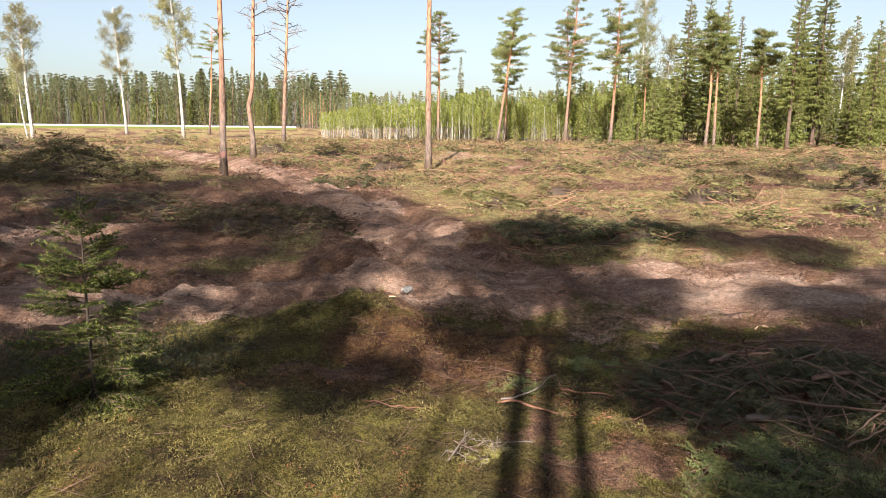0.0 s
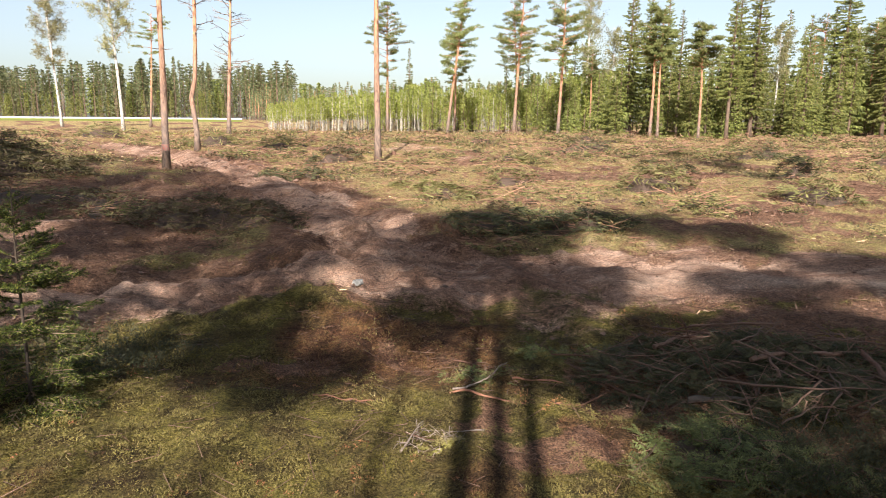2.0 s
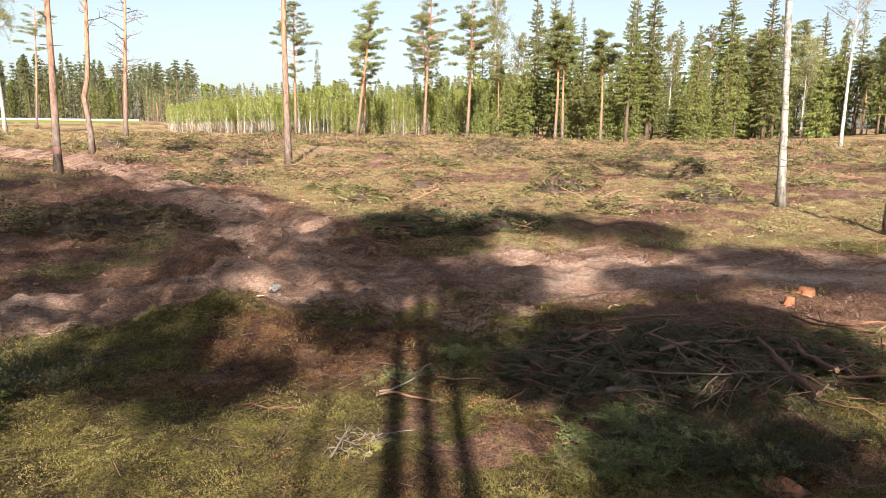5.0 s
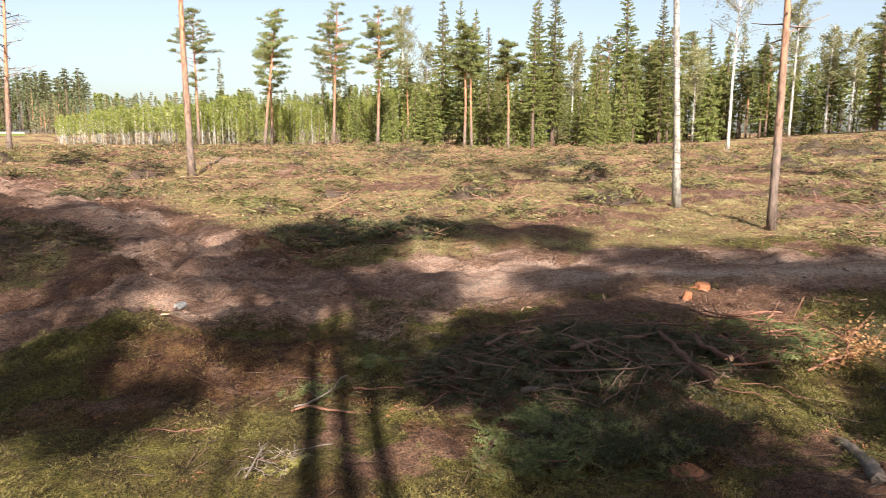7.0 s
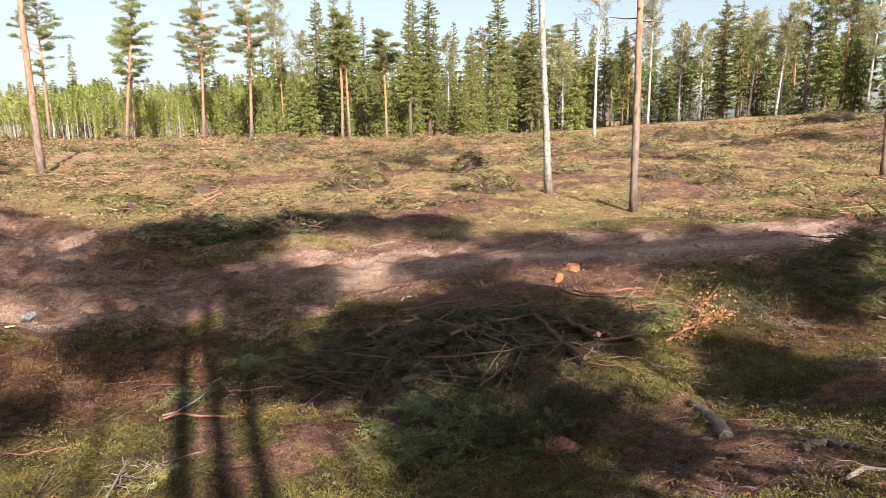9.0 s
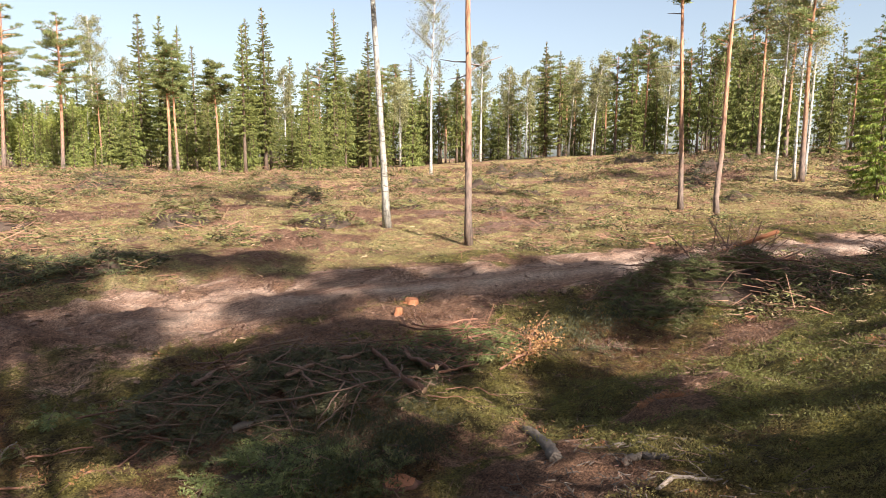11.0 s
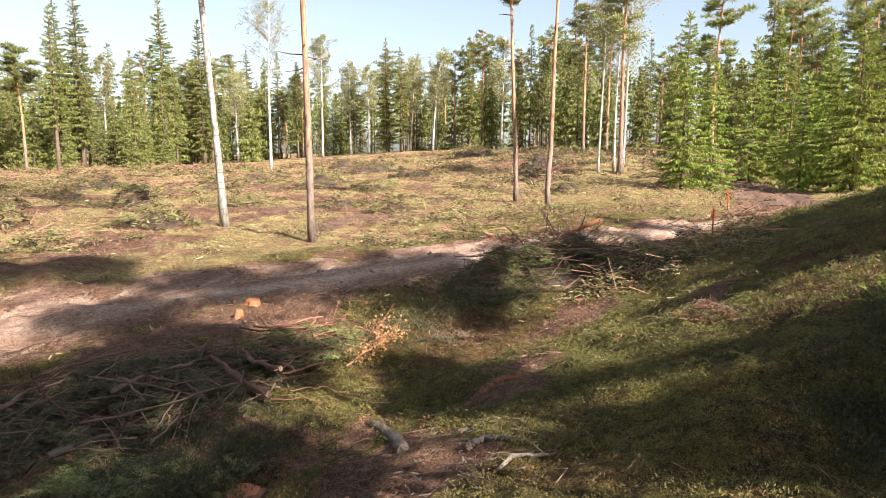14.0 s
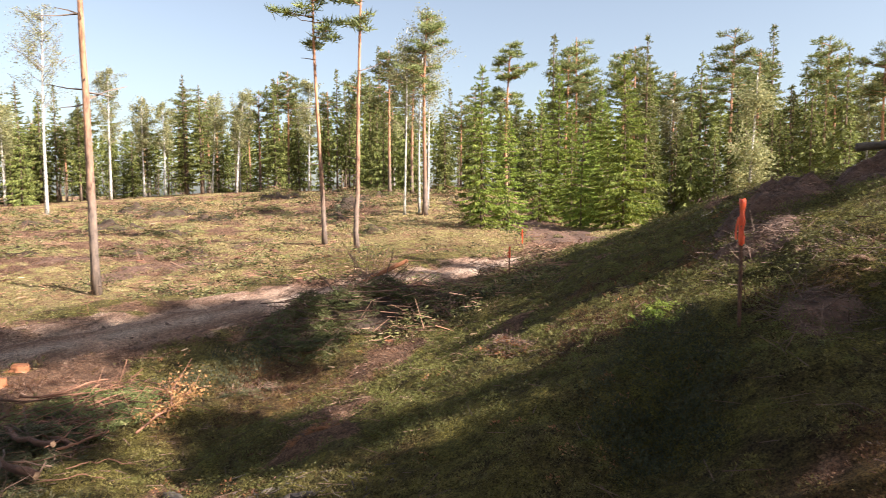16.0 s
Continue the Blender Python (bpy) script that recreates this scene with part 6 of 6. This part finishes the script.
def cover(name, label, category, n, az0, az1, r0, r1, seed, per, length, width, up, spread, mat, keep, power=1.0, grow=0.0):
    """Clumps of small leaves or stems over part of the ground."""
    x, y, r, g = scatter(n, az0, az1, r0, r1, seed, power)
    ok = keep(x, y, g)
    x, y, r = x[ok], y[ok], r[ok]
    z = height(x, y)
    size = ((1 + grow * r) if power else r) * g.uniform(0.6, 1.3, len(x))
    size = size * (0.7 + 0.6 * np.clip(0.5 + vnoise(x, y, 0.38, 91) + 0.4 * vnoise(x, y, 0.13, 92), 0, 1.2))
    c = np.repeat(np.column_stack([x, y, z]), per, 0)
    s = np.repeat(size, per)
    o = g.normal(0, 1, (len(c), 3)) * [1, 1, 0]
    at = c + o * (spread * s)[:, None] + np.array([0, 0, 1]) * (g.uniform(-0.2, up[1], len(c)) * s * length)[:, None]
    way = o * 0.5 + g.normal(0, 0.45, (len(c), 3)) + [0, 0, up[0]]
    me = mesh_of(name, *leaves(at, way, length * s * g.uniform(0.6, 1.3, len(c)), width * s, seed), mat)
    tagged(new(name, me), label, category, kind="stuff")


def anyplace(x, y, g):
    return soil(x, y) + g.uniform(-0.3, 0.3, len(x)) < 0.6


def veg_near(x, y, g):
    return np.maximum(soil(x, y), 0.8 * duff(x, y)) + g.uniform(-0.3, 0.3, len(x)) < 0.45


def veg_patch(size, seed, cut):
    return lambda x, y, g: veg_near(x, y, g) & (vnoise(x, y, size, seed) + 0.5 * vnoise(x, y, size / 3, seed + 1) + g.normal(0, 0.2, len(x)) > cut)


def brown_spots(x, y, g):
    return (duff(x, y) + g.uniform(-0.3, 0.3, len(x)) > 0.5) & (soil(x, y) + g.uniform(-0.3, 0.3, len(x)) < 0.6)


def bank(x, y):
    return smooth((x - 3.6) / 1.6) * (1 - smooth((y - 3.0) / 1.8))


def off_bank(x, y, g):
    return veg_near(x, y, g) & (bank(x, y) < g.uniform(0.1, 0.9, len(x)))


def on_bank(x, y, g):
    return veg_near(x, y, g) & (bank(x, y) > g.uniform(0.1, 0.9, len(x)))


def some_bank(size, seed, cut):
    return lambda x, y, g: veg_patch(size, seed, cut)(x, y, g) & (0.5 * bank(x, y) < g.uniform(0.0, 1.0, len(x)))


def tussocks(name, label, category, n, az0, az1, r0, r1, seed, mat, keep, size, tall, per, blade, wide, up, power=0.6):
    """Low cushions of moss or shrub: small leaves over many overlapping domes, each cushion with a tone of its own."""
    x, y, r, g = scatter(n, az0, az1, r0, r1, seed, power)
    ok = keep(x, y, g)
    x, y, r = x[ok], y[ok], r[ok]
    R = size * g.uniform(0.5, 1.35, len(x)) * (0.75 + 0.035 * r)
    tone = np.clip(0.5 + 0.5 * vnoise(x, y, 0.6, seed + 1) + 0.3 * vnoise(x, y, 0.2, seed + 2) + g.normal(0, 0.16, len(x)), 0, 1)
    foot = np.column_stack([x, y, height(x, y) - 0.01])
    who = np.repeat(np.arange(len(x)), np.clip(per * np.sqrt(5.0 / r), per * 0.5, per * 1.4).astype(int))
    a, q = g.uniform(0, 6.283, len(who)), np.sqrt(g.uniform(0, 1, len(who)))
    o = np.column_stack([np.cos(a) * q, np.sin(a) * q, tall * (1 - q**2) * g.uniform(0.55, 1.1, len(who))])
    at = foot[who] + o * R[who][:, None]
    way = o * [1, 1, 0] * 0.9 + g.normal(0, 0.5, (len(who), 3)) + [0, 0, up]
    ln = blade * (0.35 + 0.13 * r[who]) * g.uniform(0.6, 1.35, len(who))
    tagged(new(name, mesh_of(name, *leaves(at, way, ln, ln * wide, seed), mat, False, {"tone": np.repeat(tone[who], 3)})), label, category, kind="stuff")


def green_spot(x, y, g):
    return off_bank(x, y, g) & (rusty(x, y) < g.uniform(0.15, 0.85, len(x)))


def rust_spot(x, y, g):
    return (soil(x, y) + g.uniform(-0.2, 0.2, len(x)) < 0.5) & (rusty(x, y) > g.uniform(0.25, 0.9, len(x)))


def straw_spot(x, y, g):
    return veg_near(x, y, g) & (vnoise(x, y, 0.7, 131) + 0.5 * vnoise(x, y, 0.25, 132) + g.normal(0, 0.15, len(x)) > 0.3)


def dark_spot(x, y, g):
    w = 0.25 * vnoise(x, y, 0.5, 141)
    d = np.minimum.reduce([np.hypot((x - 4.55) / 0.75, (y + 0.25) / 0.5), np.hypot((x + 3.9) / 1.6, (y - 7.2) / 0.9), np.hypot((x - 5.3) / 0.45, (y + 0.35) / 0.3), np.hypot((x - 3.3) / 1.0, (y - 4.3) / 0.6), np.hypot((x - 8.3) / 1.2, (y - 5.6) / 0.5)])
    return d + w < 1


cover("moss_floor", "low dark moss and litter between the cushions", "moss", 9000, -42, 113, 2.4, 15, 1, 8, 0.0042, 0.0014, (0.3, 0.6), 0.012, M_TURF, veg_near, 0)
tussocks("moss_carpet", "cushions of yellow-green moss and berry shrubs by the road", "moss", 10500, -42, 113, 2.4, 13, 201, M_TURF, green_spot, 0.092, 1.0, 54, 0.021, 0.3, 0.7)
tussocks("bank_moss", "soft bright green feather moss covering the bank", "moss", 11500, 36, 113, 2.4, 22, 202, M_MOSS, on_bank, 0.095, 0.9, 52, 0.018, 0.36, 0.5)
tussocks("heather", "rust-brown heather and withered berry shrubs", "heather", 6500, -42, 113, 2.4, 15, 203, M_HEATHER, rust_spot, 0.105, 1.25, 46, 0.030, 0.2, 1.0)
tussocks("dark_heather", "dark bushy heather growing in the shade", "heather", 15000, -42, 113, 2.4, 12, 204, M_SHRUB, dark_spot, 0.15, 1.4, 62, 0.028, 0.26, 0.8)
tussocks("rust_shrubs", "rust-red withered berry shrubs", "shrubs", 1500, -42, 113, 2.4, 14, 205, M_RED_LEAF, some_bank(0.8, 51, 0.40), 0.07, 0.9, 24, 0.022, 0.45, 0.6)
tussocks("bank_grass", "thin pale withered grass among the moss", "grass", 1500, -42, 113, 2.4, 14, 206, M_STRAW, straw_spot, 0.07, 0.4, 12, 0.05, 0.07, 0.9)
cover("needle_litter", "brown needles and leaf litter over torn ground", "litter", 16000, -42, 113, 2.5, 32, 9, 8, 0.0055, 0.0014, (0.1, 0.4), 0.014, M_BROWN_LEAF, brown_spots, 0)
cover("field_turf", "straw-coloured grass over the clearing", "grass", 20000, -42, 85, 11, 84, 5, 10, 0.0030, 0.0006, (0.4, 0.4), 0.0065, M_STRAW, veg_near, 0)
cover("field_moss", "olive and brown moss and heather over the clearing", "moss", 22000, -42, 85, 11, 84, 6, 11, 0.0022, 0.0011, (0.35, 1.0), 0.006, M_FIELD, veg_near, 0)
cover("field_twigs", "greenish cut twigs strewn over the clearing", "twigs", 3600, -42, 85, 11, 75, 7, 30, 0.0042, 0.0011, (0.3, 1.6), 0.009, M_SLASH_LIT, veg_patch(2.2, 61, 0.25), 0)
cover("dark_field_twigs", "dark cut spruce twigs strewn over the clearing", "twigs", 2400, -42, 85, 11, 75, 17, 30, 0.0042, 0.0011, (0.25, 1.8), 0.009, M_SLASH, veg_patch(1.7, 71, 0.3), 0)
cover("brown_field_twigs", "brown withered twigs strewn over the clearing", "twigs", 3000, -42, 85, 11, 82, 18, 12, 0.0042, 0.0007, (0.15, 0.8), 0.009, M_BROWN_LEAF, anyplace, 0)


def litter(name, label, category, n, az0, az1, r0, r1, seed, length, rad, mat, keep, power=1.0, grow=0.01, flat=0.18):
    x, y, r, g = scatter(n, az0, az1, r0, r1, seed, power)
    ok = keep(x, y, g)
    x, y, r = x[ok], y[ok], r[ok]
    d = unit(g.normal(size=(len(x), 3)) * [1, 1, flat])
    ln = (length * (1 + grow * r) * g.uniform(0.3, 1.2, len(x)))[:, None]
    c = np.column_stack([x, y, height(x, y) + rad * 2 + 0.02])
    tagged(new(name, mesh_of(name, *twigs_of(c - d * ln / 2, c + d * ln / 2, rad * (1 + 2 * grow * r), rad * (0.6 + grow * r), seed), mat)), label, category, kind="stuff")


litter("ground_twigs", "thin bare twigs strewn over the near ground", "twigs", 1300, -42, 113, 2.5, 15, 11, 0.28, 0.0035, M_STICK, lambda x, y, g: np.full(len(x), True), 1.2)
litter("field_sticks", "bare brown sticks strewn over the clearing", "sticks", 3200, -42, 84, 11, 75, 12, 0.5, 0.007, M_RED_STICK, veg_near, 1.1, 0.015)
litter("wood_chips", "pale wood splinters strewn over the clearing", "wood chips", 2600, -42, 84, 9, 72, 13, 0.11, 0.011, M_CHIP, veg_near, 1.1, 0.015)
litter("road_crumbs", "small sticks and crumbs on the haul road", "debris", 2500, -42, 80, 6, 26, 14, 0.10, 0.005, M_STICK, anyplace, 1.2)


def slash_field(n, seed):
    """Cut tops left where they fell, in uneven windrows: crossing sticks, fresh sprays on top, and dark sprays below
    whose colour stands in for shaded gaps.
    """
    x, y, r, g = scatter(n, -42, 84, 11.0, 80, seed, 0.75)
    row = vnoise(x * 0.45, y, 2.6, 101) + 0.5 * vnoise(x, y, 0.9, 102)
    ok = anyplace(x, y, g) & (row > 0.22)
    x, y, r = x[ok], y[ok], r[ok]
    m = len(x)
    foot = np.column_stack([x, y, height(x, y)])
    size = (0.45 + 0.9 * g.uniform(0, 1, m) ** 1.8) * (0.85 + 0.006 * r)
    k = 9
    who = np.repeat(np.arange(m), k)
    c = foot[who] + g.normal(0, 0.34, (m * k, 3)) * [1, 1, 0] * size[who][:, None] + [0, 0, 0.08] + np.array([0, 0, 0.46]) * (g.uniform(0, 1, m * k) * size[who])[:, None]
    main = np.repeat(g.normal(size=(m, 3)), k, 0)
    d = unit((main + g.normal(0, 0.8, (m * k, 3))) * [1, 1, 0.22])
    ln = (size[who] * g.uniform(0.12, 0.42, m * k))[:, None]
    rad = 0.0085 * (0.85 + 0.017 * r[who]) * g.uniform(0.6, 1.5, m * k)
    tagged(new("slash_sticks", mesh_of("slash_sticks", *twigs_of(c - d * ln, c + d * ln, rad, rad * 0.5, seed), M_FIELD_STICK)), "reddish broken branches lying in windrows over the clearing", "branches", kind="stuff")
    fresh = g.random(m) + 0.5 * vnoise(x, y, 4.0, 103) > 0.25
    for name, lab, mat, pick, count, low, high in (("slash_green", "green needle sprays of cut pine tops over the clearing", M_FRESH, np.flatnonzero(fresh), 90, 0.10, 0.42),
                                                   ("slash_brown", "withered brown sprays of cut tops over the clearing", M_BROWN_LEAF, np.flatnonzero(~fresh), 70, 0.05, 0.30),
                                                   ("slash_dark", "dark sprays standing in for shaded gaps under the cut tops", M_SLASH, np.arange(m), 70, 0.0, 0.24)):
        w2 = np.repeat(pick, count)
        a = g.uniform(0, 6.283, len(w2))
        rr = 0.5 * np.sqrt(g.uniform(0, 1, len(w2)))
        o = np.column_stack([np.cos(a), np.sin(a), 0 * a])
        lump = 1 - (rr / 0.52) ** 2
        at = foot[w2] + o * (rr * size[w2])[:, None] + np.array([0, 0, 1]) * ((low + (high - low) * lump * g.uniform(0.3, 1, len(w2))) * size[w2])[:, None]
        way = o * 0.8 + g.normal(0, 0.6, o.shape) * [1, 1, 0.5] + [0, 0, 0.12]
        lf = (0.5 + 0.5 * size[w2]) * g.uniform(0.07, 0.15, len(w2)) * (0.8 + 0.012 * r[w2])
        tagged(new(name, mesh_of(name, *leaves(at, way, lf, lf * 0.3, seed + count), mat)), lab, "twigs", kind="stuff")


slash_field(4400, 41)


def clods(n, seed):
    """Crumbs and lumps of turned soil on the road and track."""
    x, y, r, g = scatter(n, -42, 80, 6.5, 34, seed, 0.7)
    ok = soil(x, y) + g.uniform(-0.35, 0.35, n) > 0.45
    ok &= g.random(n) < 0.35 + 0.65 * (1 - smooth((x - 1) / 4))
    x, y, r = x[ok], y[ok], r[ok]
    m = len(x)
    size = (0.010 + 0.035 * g.uniform(0, 1, m) ** 4) * (0.6 + 0.045 * r)
    c = np.column_stack([x, y, height(x, y) + 0.25 * size])
    v8 = np.array([[1, 0, 0], [-1, 0, 0], [0, 1, 0], [0, -1, 0], [0, 0, 1], [0, 0, -1.0]])
    v = c[:, None] + (v8[None] * g.uniform(0.55, 1.3, (m, 6, 1)) + g.normal(0, 0.2, (m, 6, 3))) * size[:, None, None] * [1.2, 1.2, 0.8]
    f8 = np.array([[0, 2, 4], [2, 1, 4], [1, 3, 4], [3, 0, 4], [2, 0, 5], [1, 2, 5], [3, 1, 5], [0, 3, 5]])
    tagged(new("soil_clods", mesh_of("soil_clods", v.reshape(-1, 3), (np.arange(m)[:, None, None] * 6 + f8).reshape(-1, 3), M_CLOD)), "crumbled lumps of turned brown soil", "soil", kind="stuff")


clods(14000, 55)
litter("old_chips", "grey splinters round the rotten log", "wood chips", 900, 38, 78, 3.6, 6.4, 15, 0.09, 0.005, M_OLD, lambda x, y, g: np.hypot(x - 3.76, y - 2.25) + g.normal(0, 0.25, len(x)) < 0.75, 1.2)
